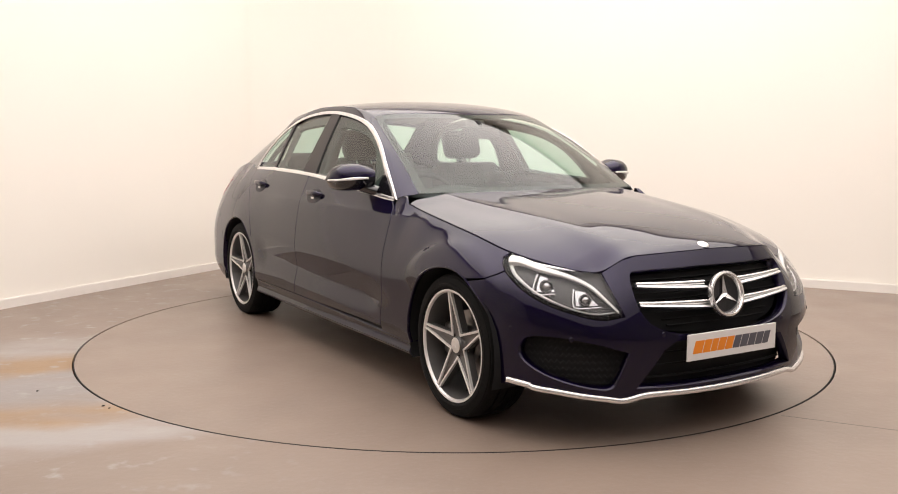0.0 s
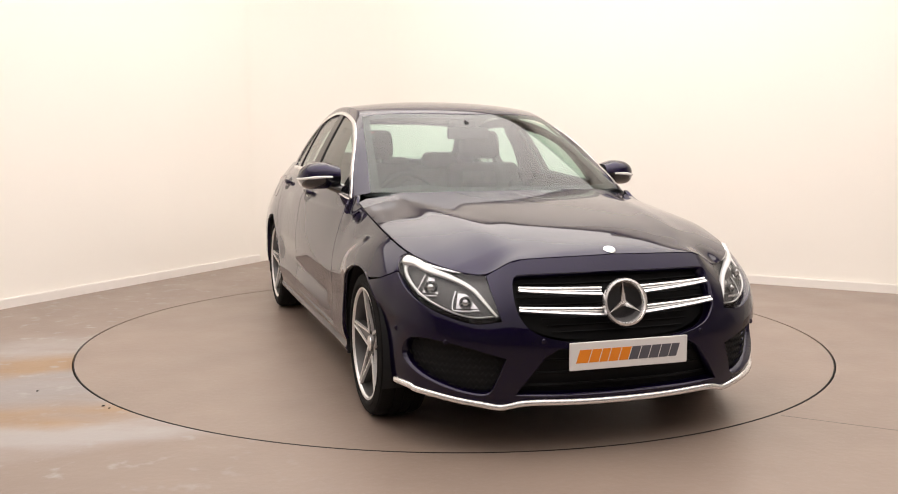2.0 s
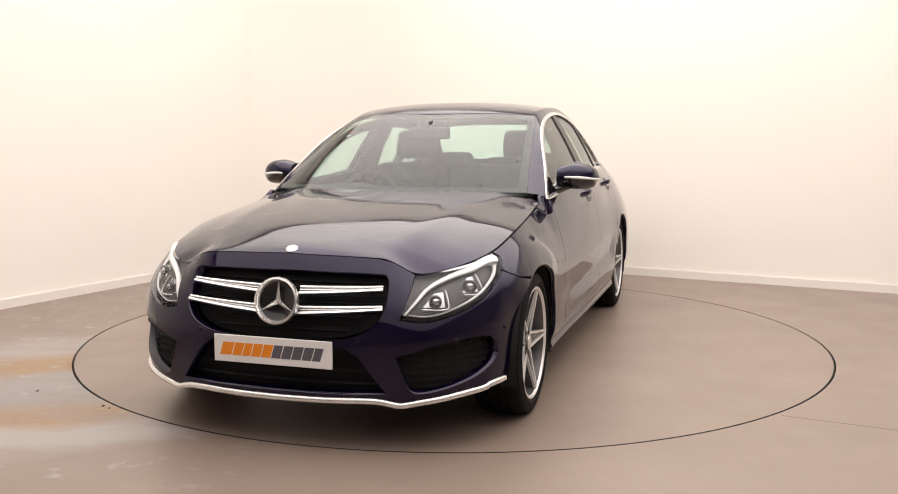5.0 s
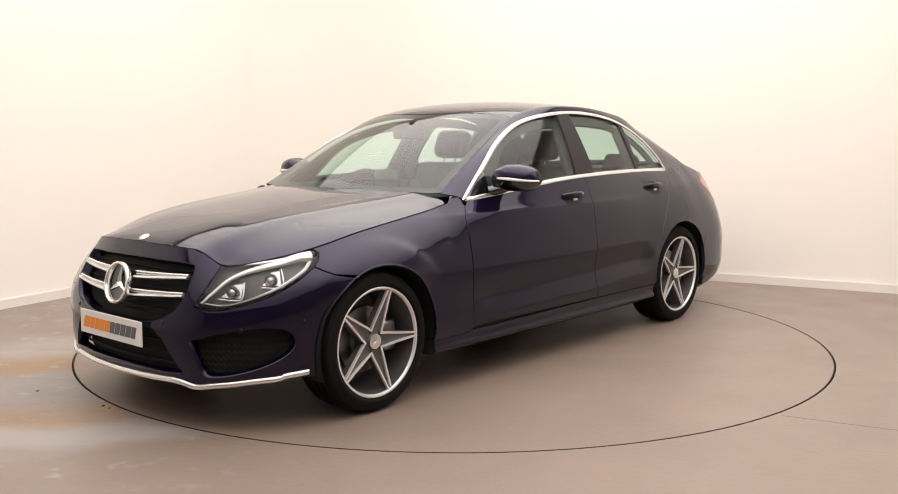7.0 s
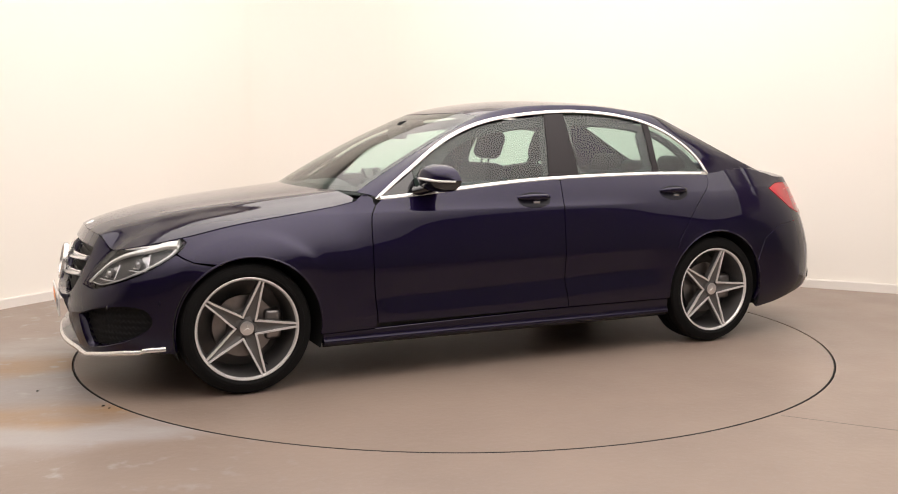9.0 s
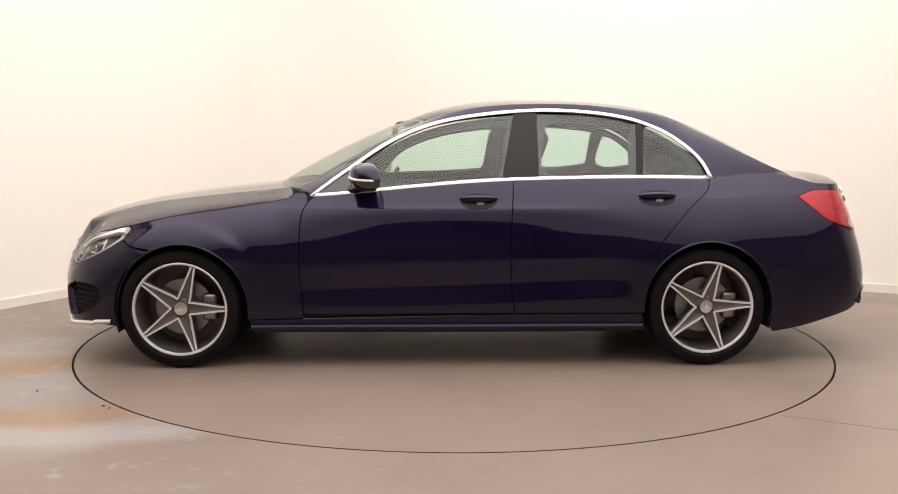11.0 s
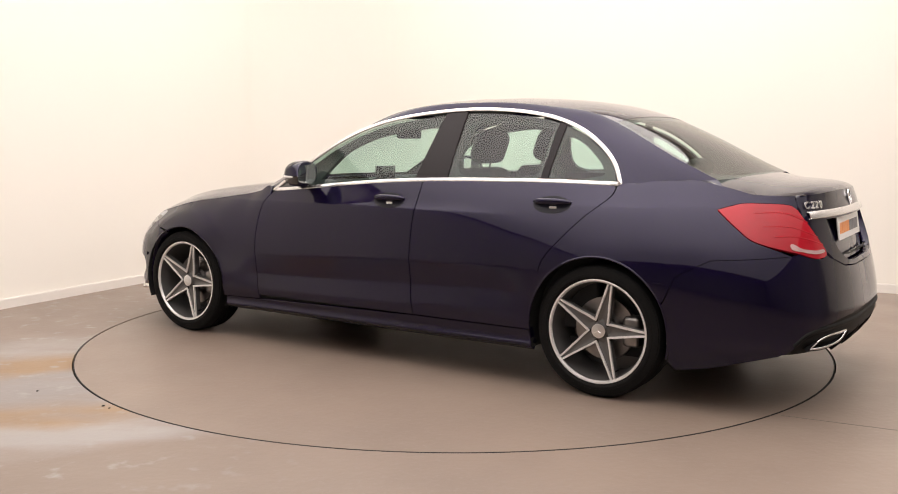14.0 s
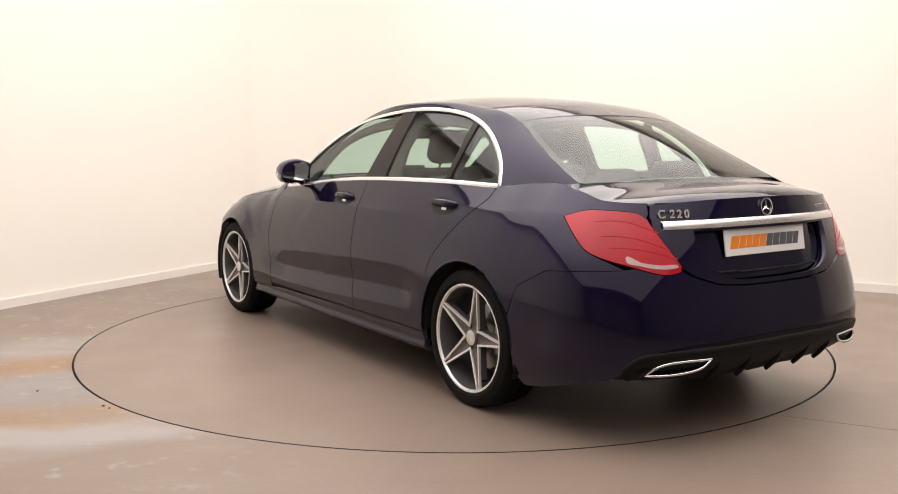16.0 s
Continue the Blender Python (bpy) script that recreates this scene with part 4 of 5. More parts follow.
def build_rear(car):
    TL = tail_outline()
    f = lambda pts: [(HALF - a, b) for a, b in pts]     # to s counted from the tail's middle
    # bumper
    half = [(0.0, 0.640), (0.20, 0.642), (0.36, 0.655), (0.455, 0.684), (0.51, 0.705)] + [(a, b - 0.004) for a, b in f(TL["low"])[::-1]][2:16]
    half = [p for p in half if p[0] < 0.80] + [(0.81, 0.722), (HALF - s_of_x(-1.95), 0.697), (HALF - s_of_x(-1.80), 0.617), (HALF - s_of_x(-1.752), 0.50)]
    half += [(HALF - s_of_x(ARCH_R[0] - ARCH_RAD * math.cos(radians(a))), ARCH_R[1] + ARCH_RAD * math.sin(radians(a))) for a in (25, 15, 5, -5, -16)]
    half += [(HALF - s_of_x(-1.80), 0.180), (HALF - s_of_x(-1.95), 0.208), (HALF - s_of_x(-2.08), 0.245), (0.93, 0.272), (0.86, 0.288), (0.81, 0.310), (0.745, 0.372), (0.66, 0.410), (0.5, 0.432), (0.2, 0.441), (0.0, 0.442)]
    outline = half + [(-a, b) for a, b in half[::-1] if a > 1e-6]
    panel("rear_bumper", outline, back, M_PAINT, car, step=0.018, depth=0.03)
    # diffuser
    df = [(0.0, 0.438), (0.2, 0.437), (0.5, 0.428), (0.66, 0.406), (0.745, 0.368), (0.81, 0.306), (0.80, 0.286), (0.62, 0.282), (0.46, 0.282), (0.41, 0.258), (0.31, 0.272), (0.26, 0.252), (0.12, 0.268), (0.06, 0.250), (0.0, 0.250)]
    out2 = df + [(-a, b) for a, b in df[::-1] if a > 1e-6]
    panel("rear_diffuser", out2, lambda q: back(q) + np.stack([0.006 + 0.09 * np.clip((0.37 - q[:, 1]) / 0.12, 0, 1) ** 1.5, 0 * q[:, 0], 0 * q[:, 0]], 1), M_BLACK, car, step=0.02, depth=0.06, label="matt black diffuser")
    pts = [(0.79, 0.335), (0.72, 0.385), (0.58, 0.402), (0.3, 0.406), (0.0, 0.408)]
    line = rounded(pts, 4, closed=False)
    line = line + [(-a, b) for a, b in line[-2::-1]]
    q = np.array(line)
    part("diffuser_rib", tube([tuple(p) for p in back(q) + [0.010, 0, 0]], 0.013, 8), M_BLACK, car)
    for a in (-0.36, -0.19, 0.0, 0.19, 0.36):
        zs = np.linspace(0.375, 0.262, 7)
        q = np.stack([np.full(7, a if abs(a) > 1e-6 else 1e-5), zs], 1)
        p = back(q) + np.stack([0.012 + 0.05 * np.clip((0.37 - zs) / 0.12, 0, 1) ** 1.5, 0 * zs, 0 * zs], 1)
        part("diffuser_fin", tube([tuple(v) for v in p], lambda u: 0.005 + 0.005 * u, 8), M_BLACK, car)
    for m in (1, -1):
        # exhaust trims
        o = rounded([(0.705, 0.316), (0.705, 0.316), (0.65, 0.352), (0.57, 0.366), (0.415, 0.367), (0.415, 0.367), (0.455, 0.336), (0.52, 0.321), (0.62, 0.314)], 4)
        p3 = back(np.array(o)) * [1, m, 1] + [0.006, 0, 0]
        ex = part("exhaust_trim", tube([tuple(p) for p in p3], 0.0055, 8, closed=True, up=(1, 0, 0)), M_CHROME, car, "chrome exhaust trim")
        panel("exhaust_mouth", o, lambda q: back(q) + [0.035, 0, 0], M_DARK, ex, step=0.03, depth=-0.03, mirror=m < 0)
        # tail lamps
        ol = f(TL["top"]) + f(TL["in"])[1:] + f(TL["low"])[::-1][1:-1]
        tl = panel("tail_light", ol, back, M_REDLENS, car, step=0.02, depth=0.03, lift=0.002, mirror=m < 0, label="glossy red tail light with a clear strip")
        st = rounded([(0.548, 0.732), (0.62, 0.727), (0.72, 0.740), (0.80, 0.768), (0.72, 0.753), (0.62, 0.742), (0.553, 0.743)], 4)
        panel("clear_strip", st, back, M_WHITELENS, tl, step=0.012, depth=0.002, lift=0.0045, mirror=m < 0)
        for a0, b0, a1, b1, bow in ((0.62, 0.865, 0.98, 0.905, 0.022), (0.575, 0.80, 0.93, 0.85, 0.020), (0.545, 0.765, 0.88, 0.808, 0.015)):
            ln = [(a0 + (a1 - a0) * u, b0 + (b1 - b0) * u + bow * math.sin(math.pi * u)) for u in np.linspace(0, 1, 12)]
            p3 = back(np.array(ln)) * [1, m, 1]
            part("lens_rib", tube([tuple(p) for p in p3], 0.0035, 6), M_REDDARK, tl)
    # boot lid: rear face with the plate recess, then the deck
    zt = lambda a: float(TOP_Z(HALF - a)[0])
    hs = [(0.0, zt(0) + 0.002), (0.2, zt(0.2) + 0.002), (0.4, zt(0.4) + 0.002), (0.56, zt(0.56)), (0.645, 0.972), (0.655, 0.930), (0.645, 0.913)] + [(a - 0.004, b) for a, b in f(TL["in"])[1:]] + [(0.470, 0.697), (0.36, 0.662), (0.20, 0.649), (0.0, 0.647)]
    lid_o = hs + [(-a, b) for a, b in hs[::-1] if a > 1e-6]
    rc = rounded([(0.445, 0.872), (0.445, 0.872), (0.435, 0.80), (0.385, 0.725), (0.30, 0.682), (0.18, 0.668), (0.0, 0.665)], 5, closed=False)
    rec = rc + [(-a, b) for a, b in rc[::-1] if a > 1e-6]
    lid = panel("boot_lid", lid_o, back, M_PAINT, car, holes=[rec], step=0.024, depth=0.035)
    panel("plate_recess", [(a * 1.02, b) for a, b in rec], lambda q: back(q) + [0.042, 0, 0], M_PAINT, lid, step=0.03, depth=0)
    q = np.array([(a, 0.695 if abs(a) < 0.2 else 0.70) for a in np.linspace(-0.33, 0.33, 20)])
    part("recess_lip", tube([tuple(p) for p in back(q) + [0.022, 0, 0]], 0.005, 6), M_BLACK, lid)
    # deck with a small lip spoiler
    n, k = 22, 31
    rows = []
    s0, s1 = s_of_x(-1.93), HALF - 0.655
    lip = lambda v: back(np.array([[0.655 * v if abs(v) > 1e-6 else 1e-5, zt(abs(0.655 * v)) + 0.003]]))[0]

    def deck_point(u, v):
        s = s0 + (s1 - s0) * u
        e = body(np.array([[s, float(TOP_Z(s)[0])]]))[0]
        xc = -1.93 + (lip(0)[0] + 1.93) * u
        x = xc + (e[0] - xc) * abs(v) ** 2.4
        zc = float(DECK_C(xc)[0])
        return np.array([x, (e[1] - 0.004) * v, zc + (e[2] - zc) * abs(v) ** 2.6 + 0.010 * (1 - v * v) * max(0, (u - 0.6) / 0.4) ** 2])
    for i in range(n):
        u = i / (n - 1)
        rows.append([deck_point(u, v) + u ** 8 * (lip(v) - deck_point(1.0, v)) for v in np.linspace(-1, 1, k)])
    grid_sheet("boot_deck", rows, M_PAINT, lid, depth=0.014)
    # bright strip, badge and model letters
    ln = np.stack([np.linspace(-0.60, 0.60, 31), 0.898 - 0.004 * np.linspace(-1, 1, 31) ** 2], 1)
    rows = [back(ln + [0, dz]) - [ex, 0, 0] for dz, ex in ((0.017, 0.001), (0.014, 0.012), (-0.012, 0.014), (-0.018, 0.002))]
    grid_sheet("boot_strip", rows, M_SILVER, lid, depth=0.004, outward=(-1, 0, 0), label="bright chrome strip above the plate")
    p = back(np.array([[1e-5, 0.952]]))[0]
    mt = Matrix.Translation(p) @ Matrix.Rotation(radians(8), 4, "Y") @ Matrix.Rotation(radians(90), 4, "Z")
    bd = part("boot_badge", transformed(lathe([(0.037, 0.0), (0.038, 0.006), (0.033, 0.007), (0.032, 0.0)], 32), mt), M_CHROME, lid, "chrome ring badge with three arms")
    part("badge_arm", transformed(three_arms(0.034, 0.007), mt), M_CHROME, bd)
    at = 0.612
    for ch, step in (("C", 0.062), ("2", 0.036), ("2", 0.036), ("0", 0.036)):
        fnt = bpy.data.curves.new("letter", "FONT")
        fnt.body, fnt.size, fnt.extrude, fnt.offset = ch, 0.046, 0.003, 0.0014
        tmp = bpy.data.objects.new("letter", fnt)
        me = bpy.data.meshes.new_from_object(tmp)
        bpy.data.objects.remove(tmp)
        pa, pb = back(np.array([[at, 0.923]]))[0], back(np.array([[at - 0.03, 0.923]]))[0]
        yaw = math.atan2(pb[1] - pa[1], pb[0] - pa[0])
        me.transform(Matrix.Translation(pa + np.array([-0.003, 0.002, 0])) @ Matrix.Rotation(yaw, 4, "Z") @ Matrix.Rotation(radians(80), 4, "X"))
        part_mesh("model_letter", me, M_SILVER, lid)
        at -= step
    for k in range(6):
        a = -0.415 - 0.024 * k
        p = back(np.array([[a, 0.936]]))[0]
        part("letter_bar", transformed(box_bm(-0.003, -0.008, -0.009, 0.003, 0.008, 0.009, 0.001), Matrix.Translation(p) @ Matrix.Rotation(radians(-10), 4, "Z")), M_CHROME, lid)


def build_hood(car):
    # follow the wing's upper edge
    e2 = []
    for x in np.linspace(0.85, 1.70, 22):
        s = s_of_x(x)
        p = body(np.array([[s, float(TOP_Z(s)[0])]]))[0]
        e2.append((p[0], p[1] - 0.004))
    front = []
    for s in np.linspace(s_of_x(1.72), 0.0, 40):
        p = body(np.array([[s, float(TOP_Z(s)[0]) + 0.004]]))[0]
        front.append((p[0] + 0.002, p[1]))
    half = [(0.905, 0.0), (0.90, 0.3), (0.875, 0.5), (0.835, 0.68), (0.83, 0.735)] + e2 + front[1:-1] + [(front[-1][0], 0.0)]
    outline = half + [(x, -y) for x, y in half[::-1] if y > 1e-6]

    edges = []
    for s in np.linspace(0.0, s_of_x(0.85), 90):
        edges.append(body(np.array([[s, float(TOP_Z(s)[0])]]))[0])
    rim = np.array(edges + [e * [1, -1, 1] for e in edges[1:]])
    miss = rim[:, 2] - hood_z(rim[:, 0], rim[:, 1])
    # thin plate that carries the edges' height into the bonnet
    inner = np.array([(x, y) for x in np.arange(1.0, 1.95, 0.15) for y in np.arange(-0.6, 0.61, 0.15)])
    inner = inner[np.linalg.norm(inner[:, None] - rim[None, :, :2], axis=2).min(1) > 0.16]
    knots = np.concatenate([rim[::2, :2], inner])
    gap = np.concatenate([miss[::2], np.zeros(len(inner))])
    k2 = ((knots[:, None] - knots[None]) ** 2).sum(2)
    nk = len(knots)
    lhs = np.zeros((nk + 3, nk + 3))
    lhs[:nk, :nk] = k2 * np.log(k2 + 1e-9) / 2 + np.diag([0.0004] * len(rim[::2]) + [0.06] * len(inner))
    lhs[:nk, nk] = lhs[nk, :nk] = 1
    lhs[:nk, nk + 1:] = knots
    lhs[nk + 1:, :nk] = knots.T
    weights = np.linalg.solve(lhs, np.concatenate([gap, np.zeros(3)]))

    def surf(q):
        """The bonnet meets the wings' and bumper's edges in height."""
        p = hood(q)
        d2 = ((q[:, None] - knots[None]) ** 2).sum(2)
        p[:, 2] += (d2 * np.log(d2 + 1e-9) / 2) @ weights[:len(knots)] + weights[-3] + q @ weights[-2:]
        return p
    h = panel("bonnet", outline, surf, M_PAINT, car, step=0.022, depth=0.010, flip=False)
    panel("bonnet_underside", [(x * 0.985 + 0.01, y * 0.97) for x, y in outline], lambda q: surf(q) - [0, 0, 0.025], M_DARK, car, step=0.06, depth=0)
    return h


# ---------------------------------------------------------------- greenhouse
ARC = rounded([(0.722, 0.922), (0.60, 1.012), (0.505, 1.078), (0.345, 1.187), (0.19, 1.266), (0.035, 1.319), (-0.123, 1.351), (-0.28, 1.371), (-0.436, 1.384), (-0.592, 1.388), (-0.747, 1.382),
               (-0.903, 1.366), (-1.058, 1.335), (-1.214, 1.274), (-1.335, 1.193), (-1.415, 1.112), (-1.462, 1.020)], 4, closed=False)
INNER = [(0.800, 0.700, 0.958), (0.60, 0.664, 1.072), (0.40, 0.630, 1.180), (0.21, 0.598, 1.276), (0.035, 0.566, 1.355), (-0.18, 0.556, 1.404), (-0.5, 0.552, 1.424), (-0.8, 0.546, 1.418), (-1.08, 0.538, 1.388),
         (-1.22, 0.532, 1.364), (-1.355, 0.530, 1.312), (-1.50, 0.564, 1.240), (-1.70, 0.612, 1.138), (-1.90, 0.640, 1.046)]
_al = np.concatenate([[0], np.cumsum(np.linalg.norm(np.diff(np.array(ARC), axis=0), axis=1))])
_al /= _al[-1]
INNER_T = [float(np.interp(-x, -np.array(ARC)[:, 0], _al)) for x in (0.722, 0.545, 0.355, 0.175, 0.01, -0.19, -0.5, -0.8, -1.06, -1.17, -1.265, -1.345, -1.42)] + [1.0]
inner_line = cubic(INNER_T, INNER)


def arc_point(t):
    a = np.array(ARC)
    x, z = np.interp(t, _al, a[:, 0]), np.interp(t, _al, a[:, 1])
    return np.stack([x, glass_y(x, z) + 0.004, z], 1)


ROOF_C = gentle([(0.30, 1.290), (0.125, 1.373), (0.05, 1.399), (-0.096, 1.431), (-0.273, 1.453), (-0.449, 1.461), (-0.624, 1.461), (-0.80, 1.455), (-0.974, 1.442), (-1.148, 1.417), (-1.26, 1.388), (-1.39, 1.348)])
T_FRONT, T_REAR = INNER_T[4], INNER_T[10]


def build_greenhouse(car):
    for m in (False, True):
        # pillars and roof rail in one ribbon from the window arc to the screen, roof and rear window edges
        ts = np.linspace(0, 1, 90)
        a, b = arc_point(ts), inner_line(ts)
        rows = []
        ln = np.linalg.norm(b - a, axis=1)[:, None]
        ta = np.array([0.0, -0.42, 0.91]) * ln * 0.75
        wc = np.clip((ts - T_REAR + 0.05) / 0.15, 0, 1)[:, None]
        tb = (np.array([-0.05, -0.95, 0.25]) * (1 - wc) + np.array([-0.55, -0.75, 0.25]) * wc) * ln * 0.75
        wa = np.clip((T_FRONT - ts) / 0.12, 0, 1)[:, None]
        tb = tb * (1 - wa) + np.array([0.40, -0.75, 0.35]) * ln * 0.75 * wa
        we = np.clip((ts - 0.86) / 0.14, 0, 1)[:, None] ** 1.5
        ta, tb = ta * (1 - we) + (b - a) * we, tb * (1 - we) + (b - a) * we
        for u in np.linspace(0, 1, 9):
            rows.append((2 * u ** 3 - 3 * u ** 2 + 1) * a + (u ** 3 - 2 * u ** 2 + u) * ta + (3 * u ** 2 - 2 * u ** 3) * b + (u ** 3 - u ** 2) * tb)
        grid_sheet("roof_rail", rows, M_PAINT, car, depth=0.004, outward=(0, 1, 0.5), mirror=m)
        # sail panel: from the end of the arc down to the body's shoulder
        k = 8
        rows = []
        for u in np.linspace(0, 1, 9):
            pu = rows_at(a, b, ta, tb, 1.0, u)
            s = s_of_x(-1.46) + (s_of_x(-1.965) - s_of_x(-1.46)) * u
            pl = body(np.array([[s, float(TOP_Z(s)[0]) - 0.002]]))[0]
            rows.append([pu + (pl - pu) * v for v in np.linspace(0, 1, 4)])
        grid_sheet("sail_panel", np.array(rows), M_PAINT, car, depth=0.002, outward=(0, 1, 1), mirror=m)
    # roof
    n, k = 40, 33
    rows = []
    for t in np.linspace(T_FRONT, T_REAR, n):
        e = inner_line(t)[0]
        u = (t - T_FRONT) / (T_REAR - T_FRONT)
        row = []
        for v in np.linspace(-1, 1, k):
            x = e[0] + (1 - v * v) * (0.085 * (1 - u) ** 2 - 0.03 * u ** 2)
            row.append((x, e[1] * v, e[2] + (float(ROOF_C(x)[0]) - e[2]) * (1 - abs(v) ** 2.2)))
        rows.append(row)
    rows = np.array(rows)
    grid_sheet("roof", rows, M_PAINT, car, depth=0.02)
    grid_sheet("headlining", rows[2:-2, 2:-2] - [0, 0, 0.03], M_LINER, car, depth=0.0, outward=(0, 0, -1))

    def screen(top, t0, t1, base_c, base_corner, name, bulge, bow, label):
        """A curved window between the two side lines, a top edge and a base edge."""
        rr = []
        for w in np.linspace(0, 1, 18):
            e = inner_line(t0 + (t1 - t0) * w)[0]
            c_top, c_base = top[len(top) // 2], np.array(base_c)
            row = []
            for j, v in enumerate(np.linspace(-1, 1, k)):
                tp = top[j]
                bp = np.array([base_c[0] + (base_corner[0] - base_c[0]) * abs(v) ** 2.0, base_corner[1] * v, base_c[2] + (base_corner[2] - base_c[2]) * v * v])
                lin = tp + (bp - tp) * w
                ee = np.array([e[0], e[1] * np.sign(v) if abs(v) > 0 else 0, e[2]])
                corr_end = np.array([e[0], e[1], e[2]]) - (np.abs(top[-1]) * [np.sign(top[-1][0]), 1, 1] + (np.array(base_corner) - np.abs(top[-1]) * [np.sign(top[-1][0]), 1, 1]) * w)
                pnt = lin + corr_end * [v * v, v, v * v]
                pnt = pnt + np.array([bow, 0, abs(bow) * 0.9]) * 4 * w * (1 - w) * (1 - v * v) * bulge
                row.append(pnt)
            rr.append(row)
        return np.array(rr)
    ws = screen(rows[0] + [0.004, 0, -0.004], T_FRONT, 0.0, (0.985, 0, 0.962), tuple(INNER[0]), "windscreen", 1.0, 0.022, "")
    g = grid_sheet("windscreen", ws, M_GLASS, car, depth=0.0, label="clear laminated windscreen", outward=(1, 0, 1))
    g.visible_shadow = False
    rw = screen(rows[-1] + [-0.004, 0, -0.004], T_REAR, 1.0, (-1.965, 0, 1.052), tuple(INNER[-1]), "rear_window", 1.0, -0.016, "")
    g2 = grid_sheet("rear_window", rw, M_GLASS, car, depth=0.0, label="green tinted heated rear window", outward=(-1, 0, 1))
    g2.visible_shadow = False
    # black bands printed along the screens' edges
    for arr, own, out in ((ws, g, (1, 0, 1)), (rw, g2, (-1, 0, 1))):
        nb = np.cross(np.gradient(arr, axis=1), np.gradient(arr, axis=0))
        nb /= np.maximum(np.linalg.norm(nb, axis=2)[..., None], 1e-12)
        nb = nb if (nb.reshape(-1, 3) @ np.array(out)).sum() > 0 else -nb
        for sl in (np.s_[:, 0:2], np.s_[:, -2:], np.s_[0:2, :], np.s_[-2:, :])[:4 if own is g else 3]:
            grid_sheet("screen_band", arr[sl] - nb[sl] * 0.006, M_DARK, own, depth=0.0, outward=out)
    # side windows, pillar covers and the bright surround
    low_line = lambda a, b, n: [(x, float(BELT(x)[0]) + 0.010) for x in np.linspace(a, b, n)]
    arc = np.array(ARC)

    def arc_z(x, d=0.018):
        return float(np.interp(-x, -arc[:, 0], arc[:, 1])) - d
    for m in (False, True):
        fg = low_line(0.66, -0.312, 14) + [(-0.388, arc_z(-0.388))] + [(x, arc_z(x)) for x in np.linspace(-0.35, 0.60, 24)]
        rg = low_line(-0.498, -1.045, 10) + [(-1.075, arc_z(-1.075))] + [(x, arc_z(x)) for x in np.linspace(-1.03, -0.503, 12)]
        qg = low_line(-1.075, -1.435, 8) + [(-1.425, 1.06), (-1.40, 1.11)] + [(x, arc_z(x, 0.02)) for x in np.linspace(-1.37, -1.11, 10)]
        for nm, o in (("side_window", fg), ("side_window", rg), ("quarter_window", qg)):
            w = panel(nm, o, side, M_GLASS, car, step=0.05, depth=0.0, lift=-0.006, mirror=m, label="green tinted side window")
            w.visible_shadow = False
        bp = [(-0.305, 1.008), (-0.505, 1.014), (-0.512, arc_z(-0.512, 0.008)), (-0.384, arc_z(-0.384, 0.008))]
        panel("pillar_cover", bp, side, M_PILLAR, car, step=0.04, depth=0.02, lift=0.001, mirror=m)
        dv = [(-1.043, 1.018), (-1.078, 1.018), (-1.112, arc_z(-1.112, 0.008)), (-1.072, arc_z(-1.072, 0.008))]
        panel("window_divider", dv, side, M_PILLAR, car, step=0.04, depth=0.02, lift=0.0, mirror=m)
        sp = low_line(0.70, 0.50, 5) + [(0.505, 1.06), (0.60, 0.995)]
        panel("mirror_sail", sp, side, M_GLOSSBLACK, car, step=0.04, depth=0.02, lift=0.001, mirror=m)
        # dark lining of the door frames inside the glass
        edge = low_line(0.66, -1.44, 20) + [(x, arc_z(x, 0.006)) for x in np.linspace(-1.42, 0.60, 40)]
        fh = rounded([(0.40, 1.005), (0.40, 1.005), (-0.27, 1.035), (-0.30, 1.06), (-0.335, 1.28), (-0.36, 1.31), (-0.20, 1.305), (0.05, 1.262), (0.25, 1.175)], 4)
        rh = rounded([(-0.56, 1.060), (-0.99, 1.066), (-1.015, 1.085), (-1.03, 1.27), (-1.05, 1.29), (-0.90, 1.315), (-0.60, 1.330), (-0.565, 1.31)], 4)
        qh = rounded([(-1.10, 1.066), (-1.34, 1.066), (-1.36, 1.085), (-1.29, 1.17), (-1.18, 1.25), (-1.12, 1.265), (-1.105, 1.24)], 4)
        panel("door_frame_lining", edge, side, M_LINING, car, holes=[fh, rh, qh], step=0.05, depth=0.02, lift=-0.035, mirror=m)
        # surround
        loop = [(x, float(BELT(x)[0]) + 0.002) for x in np.linspace(0.70, -1.452, 50)] + [tuple(p) for p in arc[::-1]]
        q = np.array(loop)
        d = np.roll(q, -1, 0) - np.roll(q, 1, 0)
        d /= np.maximum(np.linalg.norm(d, axis=1)[:, None], 1e-9)
        nn = np.stack([d[:, 1], -d[:, 0]], 1)
        cen = np.array([-0.4, 1.12])
        nn = np.where(((q - cen) * nn).sum(1)[:, None] < 0, -nn, nn)
        rows2 = []
        for o, l in ((0.0095, 0.000), (0.0085, 0.007), (-0.0085, 0.008), (-0.0105, -0.004)):
            p = side(q + nn * o)
            p[:, 1] += l
            rows2.append(np.vstack([p, p[:1]]))
        grid_sheet("window_surround", np.array(rows2), M_SILVER, car, depth=0.004, outward=(0, 1, 0), mirror=m, label="bright chrome window surround")


